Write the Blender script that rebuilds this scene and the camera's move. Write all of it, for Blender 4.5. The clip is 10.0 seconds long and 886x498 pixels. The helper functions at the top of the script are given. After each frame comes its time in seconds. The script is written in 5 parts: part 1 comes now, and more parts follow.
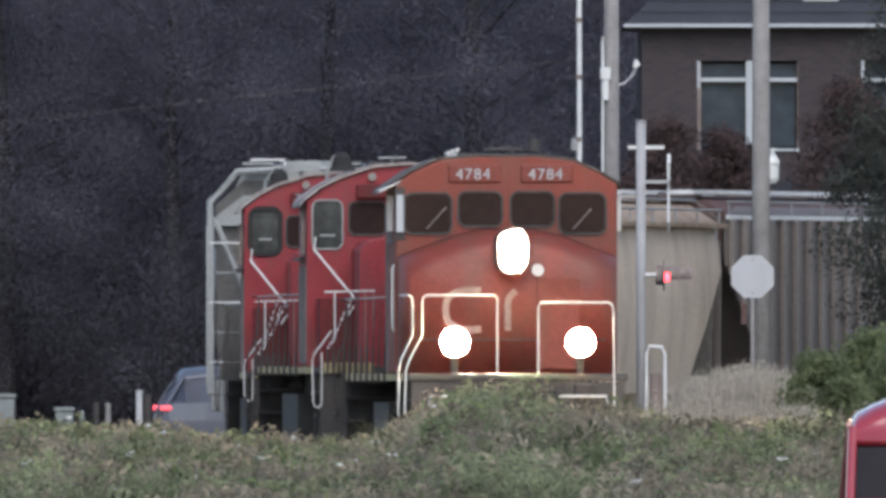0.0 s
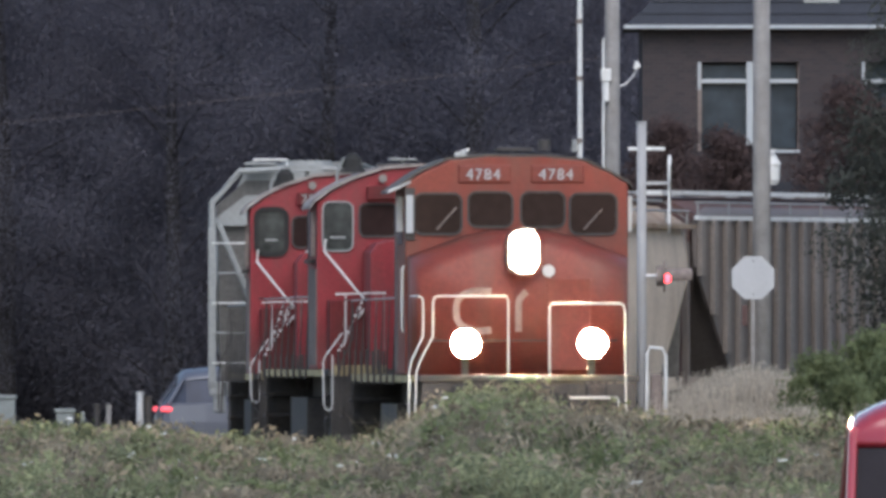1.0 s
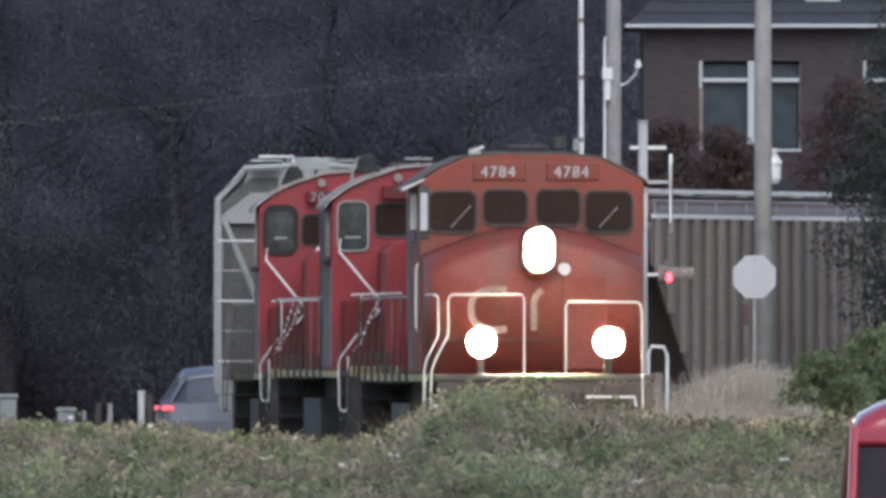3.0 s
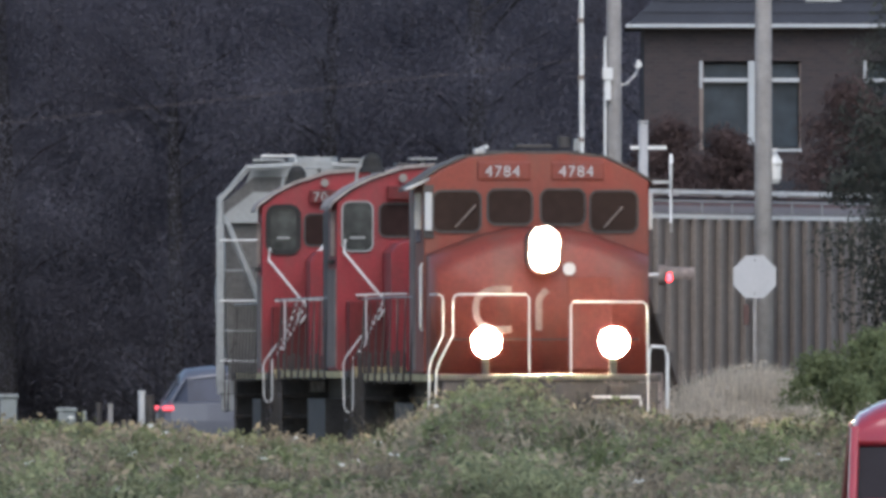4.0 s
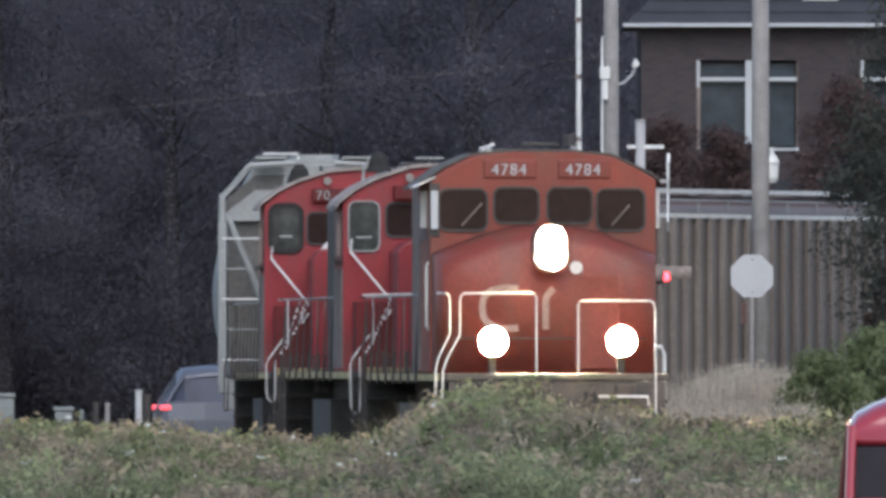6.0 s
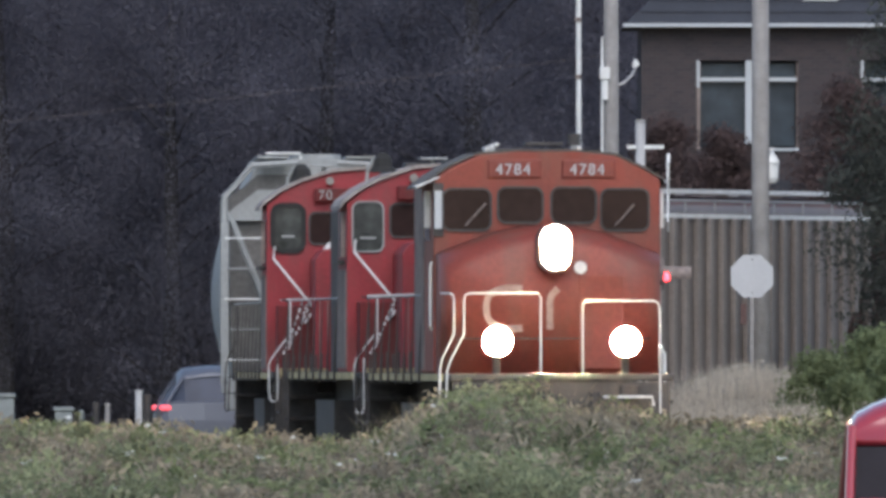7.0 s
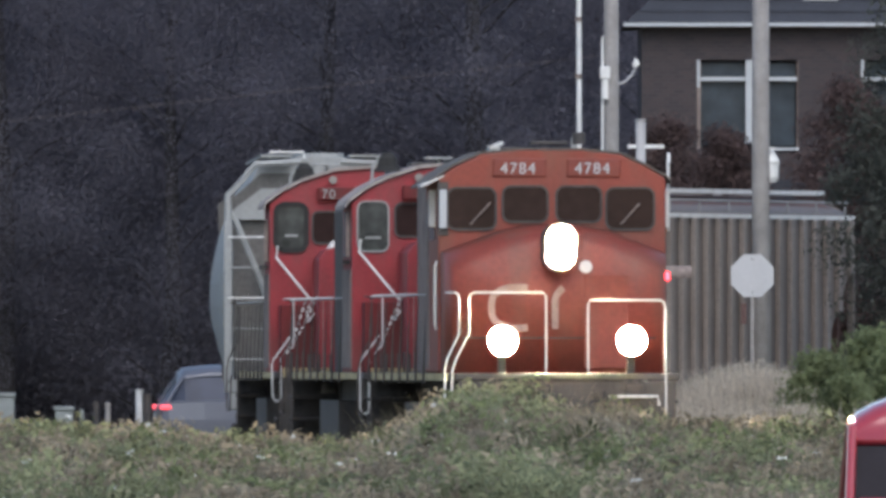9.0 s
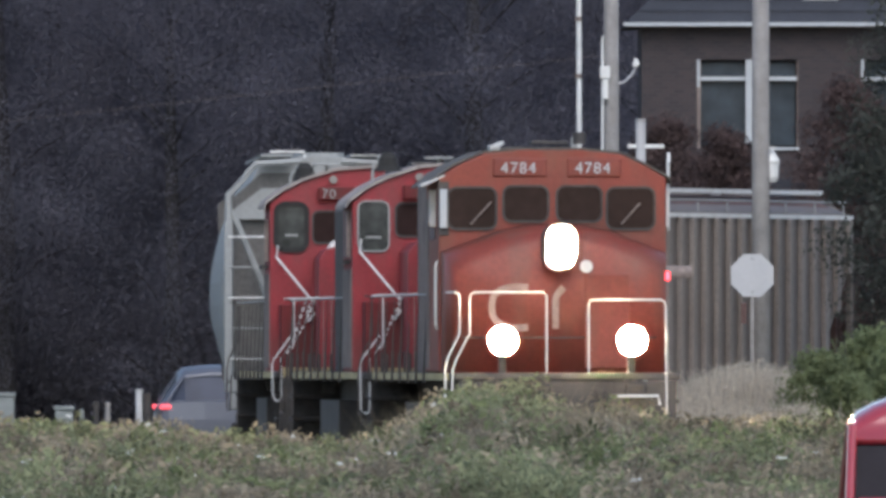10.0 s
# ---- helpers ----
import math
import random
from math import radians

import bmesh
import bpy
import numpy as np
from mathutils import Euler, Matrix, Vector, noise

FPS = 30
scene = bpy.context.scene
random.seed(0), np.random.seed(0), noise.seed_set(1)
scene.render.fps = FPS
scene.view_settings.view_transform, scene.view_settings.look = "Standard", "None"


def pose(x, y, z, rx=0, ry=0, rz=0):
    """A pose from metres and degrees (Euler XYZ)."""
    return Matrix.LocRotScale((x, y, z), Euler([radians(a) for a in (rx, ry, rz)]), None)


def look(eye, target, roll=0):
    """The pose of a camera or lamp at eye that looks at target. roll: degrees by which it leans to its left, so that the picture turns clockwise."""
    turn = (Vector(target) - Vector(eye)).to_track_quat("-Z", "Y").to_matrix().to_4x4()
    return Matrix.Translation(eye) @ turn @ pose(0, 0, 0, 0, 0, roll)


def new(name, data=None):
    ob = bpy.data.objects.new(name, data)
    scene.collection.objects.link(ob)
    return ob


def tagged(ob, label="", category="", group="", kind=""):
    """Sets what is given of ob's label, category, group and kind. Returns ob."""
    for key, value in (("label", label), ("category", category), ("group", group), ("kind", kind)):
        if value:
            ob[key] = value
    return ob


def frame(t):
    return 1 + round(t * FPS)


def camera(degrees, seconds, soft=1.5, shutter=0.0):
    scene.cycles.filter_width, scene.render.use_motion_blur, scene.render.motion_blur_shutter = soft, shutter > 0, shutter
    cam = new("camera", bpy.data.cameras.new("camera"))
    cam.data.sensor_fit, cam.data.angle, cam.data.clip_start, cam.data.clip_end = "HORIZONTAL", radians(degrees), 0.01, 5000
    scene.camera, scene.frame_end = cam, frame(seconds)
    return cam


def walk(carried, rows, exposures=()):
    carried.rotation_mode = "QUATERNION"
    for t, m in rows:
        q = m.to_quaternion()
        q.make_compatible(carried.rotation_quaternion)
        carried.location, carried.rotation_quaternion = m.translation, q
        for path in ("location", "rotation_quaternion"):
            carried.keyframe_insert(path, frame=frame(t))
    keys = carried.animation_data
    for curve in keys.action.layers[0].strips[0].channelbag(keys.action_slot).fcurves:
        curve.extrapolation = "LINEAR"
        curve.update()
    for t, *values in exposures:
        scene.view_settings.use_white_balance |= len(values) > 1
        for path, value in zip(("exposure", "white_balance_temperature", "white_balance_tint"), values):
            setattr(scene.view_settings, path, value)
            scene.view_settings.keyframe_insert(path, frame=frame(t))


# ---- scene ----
# A long lens looks along a railway at three locomotives that creep up to a crossing.
# World: x right, y away from the camera, z up, 0 at rail top.
cam = camera(2.3, 10.0, 3.6)
PX = 0.001467
SHAKE = [(0.0, -1.0, -0.5), (0.5, 0, -0.3), (1.0, 0, 1.8), (1.5, 0, 0), (2.0, -1.5, -2), (2.5, 1, 0), (4.0, 3, 0), (4.5, 1, 0),
         (5.0, 0, 0), (5.5, -2, -1.5), (7.0, -2, -1), (7.5, -1.5, -3), (8.0, -2.5, -0.5), (8.5, -1.5, -3), (9.0, -1.5, -2),
         (9.5, -1, -2.5), (10.0, -1.5, -2.5)]
walk(cam, [(t, pose(0, 0, 1.73, 90.292 + b * PX, 0, a * PX)) for t, a, b in SHAKE])

# ---- light ----
world = bpy.data.worlds.new("sky")
scene.world = world
world.use_nodes = True
nt = world.node_tree
sky = nt.nodes.new("ShaderNodeTexSky")
sky.sky_type = "NISHITA"
sky.sun_disc = False
sky.sun_elevation = radians(45)
sky.sun_rotation = radians(172)
sky.dust_density, sky.ozone_density = 1.6, 1.4
nt.links.new(sky.outputs[0], nt.nodes["Background"].inputs[0])
nt.nodes["Background"].inputs[1].default_value = 0.15
sun = new("sun", bpy.data.lights.new("sun", "SUN"))
sun.data.energy, sun.data.angle, sun.data.color = 1.3, radians(50), (1.0, 0.975, 0.96)
sun.matrix_world = look((12, -85, 92), (0, 0, 0))
scene.view_settings.exposure = 0.4


# ---- materials ----
def mat(name, color, rough=0.6, metal=0.0, fine=30.0, coarse=2.0, vary=0.25, bump=0.15, dirt=None, dirt_amount=0.0, coat=0.0, island=0.0, leafy=0.0, spec=0.5):
    """Procedural paint, metal, wood or leaf: two scales of variation, dirt patches and fine relief."""
    m = bpy.data.materials.new(name)
    m.use_nodes = True
    n, l = m.node_tree.nodes, m.node_tree.links
    b = n["Principled BSDF"]
    b.inputs["Roughness"].default_value = rough
    b.inputs["Metallic"].default_value = metal
    b.inputs["Coat Weight"].default_value = coat
    b.inputs["Specular IOR Level"].default_value = spec
    tc = n.new("ShaderNodeTexCoord")
    a = n.new("ShaderNodeTexNoise")
    a.inputs["Scale"].default_value = fine
    a.inputs["Detail"].default_value = 4
    c = n.new("ShaderNodeTexNoise")
    c.inputs["Scale"].default_value = coarse
    c.inputs["Detail"].default_value = 5
    for q in (a, c):
        l.new(tc.outputs["Object"], q.inputs["Vector"])
    mix = n.new("ShaderNodeMath")
    mix.operation = "MULTIPLY_ADD"
    l.new(a.outputs[0], mix.inputs[0])
    mix.inputs[1].default_value = 0.5
    half = n.new("ShaderNodeMath")
    half.operation = "MULTIPLY"
    half.inputs[1].default_value = 0.5
    l.new(c.outputs[0], half.inputs[0])
    l.new(half.outputs[0], mix.inputs[2])
    ramp = n.new("ShaderNodeValToRGB")
    lo = [max(0.0, v * (1 - vary)) for v in color]
    hi = [min(1.0, v * (1 + vary)) for v in color]
    ramp.color_ramp.elements[0].position, ramp.color_ramp.elements[0].color = 0.35, (*lo, 1)
    ramp.color_ramp.elements[1].position, ramp.color_ramp.elements[1].color = 0.65, (*hi, 1)
    l.new(mix.outputs[0], ramp.inputs[0])
    col = ramp.outputs[0]
    if island:
        g = n.new("ShaderNodeNewGeometry")
        hsv = n.new("ShaderNodeHueSaturation")
        r = n.new("ShaderNodeMapRange")
        r.inputs["To Min"].default_value, r.inputs["To Max"].default_value = 1 - island, 1 + island
        l.new(g.outputs["Random Per Island"], r.inputs["Value"])
        l.new(r.outputs[0], hsv.inputs["Value"])
        l.new(col, hsv.inputs["Color"])
        col = hsv.outputs[0]
    if dirt:
        d = n.new("ShaderNodeTexNoise")
        d.inputs["Scale"].default_value = coarse * 1.7
        d.inputs["Detail"].default_value = 8
        mp = n.new("ShaderNodeMapping")
        mp.inputs["Scale"].default_value = (1, 1, 0.35)
        l.new(tc.outputs["Object"], mp.inputs["Vector"])
        l.new(mp.outputs[0], d.inputs["Vector"])
        dr = n.new("ShaderNodeMapRange")
        dr.inputs["From Min"].default_value, dr.inputs["From Max"].default_value = 0.45, 0.75
        dr.inputs["To Max"].default_value = dirt_amount
        l.new(d.outputs[0], dr.inputs["Value"])
        mx = n.new("ShaderNodeMix")
        mx.data_type = "RGBA"
        l.new(dr.outputs[0], mx.inputs[0])
        l.new(col, mx.inputs[6])
        mx.inputs[7].default_value = (*dirt, 1)
        col = mx.outputs[2]
    l.new(col, b.inputs["Base Color"])
    if bump:
        bp = n.new("ShaderNodeBump")
        bp.inputs["Strength"].default_value = bump
        bp.inputs["Distance"].default_value = 0.02
        l.new(a.outputs[0], bp.inputs["Height"])
        l.new(bp.outputs[0], b.inputs["Normal"])
    if leafy:
        tr = n.new("ShaderNodeBsdfTranslucent")
        both = n.new("ShaderNodeMixShader")
        both.inputs[0].default_value = leafy
        l.new(col, tr.inputs["Color"])
        l.new(b.outputs[0], both.inputs[1])
        l.new(tr.outputs[0], both.inputs[2])
        l.new(both.outputs[0], n["Material Output"].inputs["Surface"])
    return m


def glow(name, color, strength):
    m = bpy.data.materials.new(name)
    m.use_nodes = True
    b = m.node_tree.nodes["Principled BSDF"]
    b.inputs["Base Color"].default_value = (*color, 1)
    b.inputs["Emission Color"].default_value = (*color, 1)
    b.inputs["Emission Strength"].default_value = strength
    return m


RED = mat("loco red paint", (0.25, 0.021, 0.030), 0.5, 0, 18, 1.1, 0.2, 0.08, (0.12, 0.05, 0.045), 0.8)
ORANGE = mat("faded red-orange paint", (0.205, 0.039, 0.025), 0.55, 0, 18, 1.3, 0.18, 0.08, (0.14, 0.07, 0.05), 0.75)
DARKRED = mat("dark red paint with dirt patches", (0.125, 0.022, 0.024), 0.75, 0, 18, 1.1, 0.25, 0.1, (0.07, 0.04, 0.035), 0.8, spec=0.25)
FADED = mat("faded cream paint", (0.36, 0.25, 0.21), 0.6, 0, 14, 1.2, 0.3, 0.05, (0.2, 0.09, 0.06), 0.8)
# The black base is raised a little to paint in veiled, hazy darks.
BLACK = mat("sooty black paint", (0.045, 0.041, 0.041), 0.65, 0, 20, 2, 0.4, 0.15, (0.09, 0.08, 0.07), 0.6)
ROOFGREY = mat("weathered roof grey", (0.30, 0.265, 0.25), 0.8, 0, 15, 2, 0.3, 0.15, (0.08, 0.07, 0.07), 0.6)
DARKROOF = mat("sooty roof paint", (0.085, 0.078, 0.072), 0.85, 0, 15, 2, 0.3, 0.15, (0.16, 0.14, 0.13), 0.4)
SIDEGREY = mat("mottled side grey", (0.24, 0.20, 0.185), 0.9, 0, 15, 2, 0.3, 0.1, (0.08, 0.06, 0.06), 0.5, spec=0.2)
WHITE = mat("white paint", (0.68, 0.69, 0.69), 0.5, 0, 30, 3, 0.08, 0.05, (0.35, 0.33, 0.3), 0.35)
YELLOW = mat("dull yellow stripe", (0.46, 0.39, 0.21), 0.7, 0, 20, 3, 0.3, 0.1, (0.12, 0.09, 0.07), 0.85)
# Iron base is raised to paint in a hazy veil; dirt patches lie over it.
TRUCK = mat("haze-lifted dusty truck iron", (0.05, 0.047, 0.047), 0.75, 0.2, 25, 3, 0.4, 0.3, (0.12, 0.09, 0.07), 0.5)
TREAD = mat("worn step steel", (0.66, 0.66, 0.66), 0.5, 0.3, 25, 3, 0.25, 0.2, (0.1, 0.09, 0.08), 0.5)
DARKGLASS = mat("dark cab glass", (0.03, 0.019, 0.018), 0.15, 0, 6, 1, 0.2, 0, spec=0.12)
PALEGLASS = mat("dusty cab glass", (0.055, 0.06, 0.058), 0.2, 0, 5, 1.6, 0.5, 0, spec=0.2)
LAMP = glow("headlamp glow", (1.0, 0.80, 0.5), 12000)
CLASSLAMP = mat("clear lamp glass", (0.24, 0.22, 0.21), 0.25)
BEIGE = mat("beige hopper paint", (0.58, 0.49, 0.40), 0.6, 0, 14, 0.8, 0.15, 0.1, (0.22, 0.17, 0.13), 0.5)
RUSTROOF = mat("rusty roof paint", (0.36, 0.28, 0.21), 0.7, 0, 14, 0.9, 0.25, 0.15, (0.18, 0.10, 0.06), 0.7)
# Taupe is darkened and the ribs lightened to paint in shade between ribs.
TAUPE = mat("shade-darkened taupe paint", (0.14, 0.122, 0.115), 0.6, 0, 12, 0.7, 0.18, 0.1, (0.15, 0.12, 0.10), 0.5)
RIBPAINT = mat("lightened taupe rib paint", (0.205, 0.182, 0.17), 0.6, 0, 12, 0.7, 0.18, 0.1, (0.15, 0.12, 0.10), 0.4)
BOARDRED = mat("sooty red number board", (0.175, 0.037, 0.026), 0.6, 0, 18, 1.3, 0.18, 0.08)
GREENGREY = mat("grey-green enamel", (0.20, 0.225, 0.225), 0.55, 0, 20, 2, 0.2, 0.1, (0.12, 0.12, 0.11), 0.4)
TRIM = mat("white house trim", (0.42, 0.45, 0.48), 0.55, 0, 30, 3, 0.08, 0.05)
MAROON = mat("dark rust brown", (0.10, 0.055, 0.05), 0.75, 0, 15, 1.5, 0.3, 0.2)
PALEGREY = mat("pale grey hopper paint", (0.30, 0.315, 0.318), 0.6, 0, 14, 0.9, 0.14, 0.1, (0.22, 0.21, 0.2), 0.5)
MASTGREY = mat("dull grey mast paint", (0.36, 0.36, 0.37), 0.7, 0, 30, 3, 0.1, 0.1, (0.25, 0.24, 0.23), 0.4)
POLEWOOD = mat("weathered pole wood", (0.275, 0.265, 0.262), 0.85, 0, 40, 3, 0.25, 0.5, (0.14, 0.12, 0.11), 0.4)
# Dark grey that stands in for shade behind the hopper end frames.
SHADEGREY = mat("dark grey end shade", (0.13, 0.125, 0.12), 0.8, 0, 12, 1.0, 0.3, 0.2)
GALV = mat("galvanised steel", (0.55, 0.55, 0.56), 0.45, 0.4, 30, 3, 0.15, 0.1)
SIGNBACK = mat("bare aluminium sign back", (0.45, 0.46, 0.48), 0.6, 0.15, 20, 2, 0.06, 0.03)
BRICK = mat("dark brown brick", (0.034, 0.028, 0.030), 0.9, 0, 25, 1.2, 0.3, 0.3)
_n, _l = BRICK.node_tree.nodes, BRICK.node_tree.links
_tc, _map, _br = _n.new("ShaderNodeTexCoord"), _n.new("ShaderNodeMapping"), _n.new("ShaderNodeTexBrick")
_map.inputs["Rotation"].default_value = (radians(90), 0, 0)
_br.inputs["Scale"].default_value = 1.0
_br.inputs["Brick Width"].default_value, _br.inputs["Row Height"].default_value, _br.inputs["Mortar Size"].default_value = 0.21, 0.075, 0.008
_br.inputs["Color1"].default_value, _br.inputs["Color2"].default_value = (0.056, 0.042, 0.045, 1), (0.038, 0.032, 0.037, 1)
_br.inputs["Mortar"].default_value = (0.055, 0.052, 0.054, 1)
_l.new(_tc.outputs["Object"], _map.inputs["Vector"])
_l.new(_map.outputs[0], _br.inputs["Vector"])
_l.new(_br.outputs["Color"], _n["Principled BSDF"].inputs["Base Color"])
MORTAR = mat("grey mortar", (0.12, 0.11, 0.105), 0.95, 0, 30, 2, 0.2, 0.3)
SHINGLE = mat("blue-grey shingle", (0.036, 0.040, 0.052), 0.9, 0, 25, 1, 0.25, 0.3, island=0.25)
ROOMGLASS = mat("house window glass", (0.04, 0.052, 0.065), 0.12, 0, 3, 0.5, 0.3, 0, spec=0.15)
BLIND = mat("grey window blind", (0.045, 0.054, 0.07), 0.85, 0, 20, 1, 0.1, 0.05)
CARRED = mat("glossy red car paint", (0.33, 0.035, 0.05), 0.3, 0, 60, 3, 0.06, 0, coat=1.0)
CARSILVER = mat("silver-blue car paint", (0.115, 0.125, 0.155), 0.4, 0.2, 60, 3, 0.06, 0, coat=0.4)
TINTED = mat("tinted car glass", (0.022, 0.02, 0.026), 0.3, 0, 3, 1, 0.2, 0, spec=0.05)
CARGLASS = mat("car glass", (0.06, 0.07, 0.10), 0.28, 0, 3, 1, 0.2, 0, spec=0.1)
RUBBER = mat("tyre rubber", (0.02, 0.02, 0.02), 0.85, 0, 40, 5, 0.3, 0.2)
REDLENS = mat("red lamp lens", (0.45, 0.02, 0.02), 0.2, 0, 20, 4, 0.1, 0)
TAILGLOW = glow("tail lamp glow", (1.0, 0.10, 0.13), 1.0)
SIGNALGLOW = glow("crossing lamp glow", (1.0, 0.04, 0.06), 8.0)
BARK = mat("grey bark", (0.038, 0.037, 0.041), 0.9, 0, 20, 2, 0.3, 0.6)
# Haze is painted into this leaf colour, which is paler and bluer than leaves.
LEAFDARK = mat("hazy wood foliage", (0.178, 0.176, 0.214), 0.95, 0, 0.9, 0.3, 0.5, 0, island=0.04, leafy=0.6, spec=0.1)
LEAFNEAR = mat("dull dark green foliage", (0.088, 0.095, 0.084), 0.9, 0, 2, 0.4, 0.3, 0, spec=0.15, island=0.08, leafy=0.4)
LEAFRUST = mat("russet foliage", (0.105, 0.075, 0.073), 0.9, 0, 3, 0.5, 0.3, 0, spec=0.1, island=0.12, leafy=0.4)
LEAFGREEN = mat("bush foliage", (0.20, 0.235, 0.125), 0.85, 0, 3, 0.8, 0.4, 0, spec=0.2, island=0.22, leafy=0.5)
WEEDGREEN = mat("weed stems", (0.25, 0.268, 0.16), 0.85, 0, 1.6, 0.45, 0.75, 0, spec=0.2, island=0.16, leafy=0.55)
WEEDBROWN = mat("dry weed stems", (0.33, 0.285, 0.215), 0.85, 0, 1.6, 0.45, 0.65, 0, spec=0.2, island=0.16, leafy=0.55)
PALEGRASS = mat("pale dry grass", (0.54, 0.48, 0.39), 0.85, 0, 4, 0.6, 0.2, 0, island=0.3, leafy=0.4)
FLOWER = mat("white umbel flowers", (0.75, 0.76, 0.72), 0.8, 0, 6, 1, 0.1, 0, island=0.15)
SOIL = mat("weedy soil", (0.11, 0.095, 0.06), 0.95, 0, 3, 0.15, 0.35, 0.5)
GRAVEL = mat("grey ballast", (0.20, 0.19, 0.18), 0.95, 0, 18, 1, 0.4, 0.9)
ASPHALT = mat("worn asphalt", (0.055, 0.055, 0.056), 0.9, 0, 30, 0.5, 0.2, 0.3)
STEEL = mat("rail steel", (0.28, 0.24, 0.21), 0.4, 0.7, 20, 2, 0.2, 0.1)
# Backdrop colour is raised and blued to paint in distant haze.
FARWOOD = mat("hazy far wood", (0.12, 0.12, 0.145), 0.9, 0, 1.2, 0.12, 0.35, 0.3)


# ---- mesh helpers ----
def part(name, bm, material, parent=None, label="", smooth=False):
    me = bpy.data.meshes.new(name)
    bmesh.ops.recalc_face_normals(bm, faces=bm.faces)
    bm.to_mesh(me)
    bm.free()
    me.materials.append(material)
    if smooth:
        me.polygons.foreach_set("use_smooth", [True] * len(me.polygons))
    ob = new(name, me)
    ob.parent = parent
    return tagged(ob, label)


def shared(name, me, parent, m=None):
    ob = new(name, me)
    ob.parent = parent
    if m is not None:
        ob.matrix_basis = m
    return ob


def box(x0, x1, y0, y1, z0, z1, bevel=0.0, bm=None):
    bm = bm or bmesh.new()
    mark = bmesh.new()
    bmesh.ops.create_cube(mark, size=1)
    for v in mark.verts:
        v.co = ((x0 + x1) / 2 + v.co.x * (x1 - x0), (y0 + y1) / 2 + v.co.y * (y1 - y0), (z0 + z1) / 2 + v.co.z * (z1 - z0))
    if bevel:
        bmesh.ops.bevel(mark, geom=mark.edges[:], offset=bevel, segments=2, affect="EDGES", profile=0.5)
    return join(bm, mark)


def join(bm, other):
    made = [bm.verts.new(v.co) for v in other.verts]
    other.verts.index_update()
    for f in other.faces:
        try:
            bm.faces.new([made[v.index] for v in f.verts])
        except ValueError:
            pass
    other.free()
    return bm


def prism(outline, y0, y1, bm=None, bevel=0.0):
    """An outline in x, z drawn out along y."""
    bm = bm or bmesh.new()
    mk = bmesh.new()
    a = [mk.verts.new((x, y0, z)) for x, z in outline]
    b = [mk.verts.new((x, y1, z)) for x, z in outline]
    mk.faces.new(a), mk.faces.new(b[::-1])
    for i in range(len(a)):
        j = (i + 1) % len(a)
        mk.faces.new((a[j], a[i], b[i], b[j]))
    if bevel:
        bmesh.ops.bevel(mk, geom=mk.edges[:], offset=bevel, segments=2, affect="EDGES", profile=0.5)
    return join(bm, mk)


def loft(rings, bm=None, caps=True):
    bm = bm or bmesh.new()
    vs = [[bm.verts.new(p) for p in r] for r in rings]
    for a, b in zip(vs, vs[1:]):
        for i in range(len(a)):
            j = (i + 1) % len(a)
            bm.faces.new((a[i], a[j], b[j], b[i]))
    if caps:
        bm.faces.new(vs[0][::-1]), bm.faces.new(vs[-1])
    return bm


def tube(points, r, sides=8, bm=None, r1=None):
    bm = bm or bmesh.new()
    pts = [Vector(p) for p in points]
    rings = []
    for i, p in enumerate(pts):
        d = (pts[min(i + 1, len(pts) - 1)] - pts[max(i - 1, 0)]).normalized()
        u = d.cross(Vector((0, 0, 1)) if abs(d.z) < 0.9 else Vector((0, 1, 0))).normalized()
        v = d.cross(u)
        q = r if r1 is None else r + (r1 - r) * i / (len(pts) - 1)
        rings.append([p + q * (math.cos(k) * u + math.sin(k) * v) for k in (2 * math.pi * s / sides for s in range(sides))])
    return loft(rings, bm)


def disc(x, y, z, r, depth, axis="y", sides=24, bm=None):
    d = {"x": Vector((depth, 0, 0)), "y": Vector((0, depth, 0)), "z": Vector((0, 0, depth))}[axis]
    p = Vector((x, y, z))
    return tube([p - d / 2, p + d / 2], r, sides, bm)


def rounded(x0, x1, z0, z1, r, n=5):
    pts = []
    for cx, cz, a0 in ((x1 - r, z1 - r, 0), (x0 + r, z1 - r, 90), (x0 + r, z0 + r, 180), (x1 - r, z0 + r, 270)):
        for i in range(n + 1):
            a = radians(a0 + 90 * i / n)
            pts.append((cx + r * math.cos(a), cz + r * math.sin(a)))
    return pts


def ring_frame(x0, x1, z0, z1, r, w, y0, y1):
    """A rounded window gasket."""
    o, i = rounded(x0 - w, x1 + w, z0 - w, z1 + w, r + w), rounded(x0, x1, z0, z1, r)
    bm = bmesh.new()
    vs = [[bm.verts.new((x, y, z)) for x, z in pts] for pts, y in ((o, y1), (o, y0), (i, y0), (i, y1))]
    n = len(o)
    for a, b in zip(vs, vs[1:] + vs[:1]):
        for k in range(n):
            j = (k + 1) % n
            bm.faces.new((a[k], a[j], b[j], b[k]))
    return bm


def lettering(text, size, material, parent, x, y, z):
    """Raised lettering that faces -y."""
    cu = bpy.data.curves.new("lettering", "FONT")
    cu.body, cu.size, cu.extrude, cu.align_x, cu.offset = text, size, 0.008, "CENTER", 0.0
    cu.space_character = 1.15
    tmp = new("lettering", cu)
    bpy.context.view_layer.update()
    me = bpy.data.meshes.new_from_object(tmp.evaluated_get(bpy.context.evaluated_depsgraph_get()))
    bpy.data.objects.remove(tmp)
    me.materials.clear()
    me.materials.append(material)
    return shared("lettering", me, parent, pose(x, y, z, 90, 0, 0))


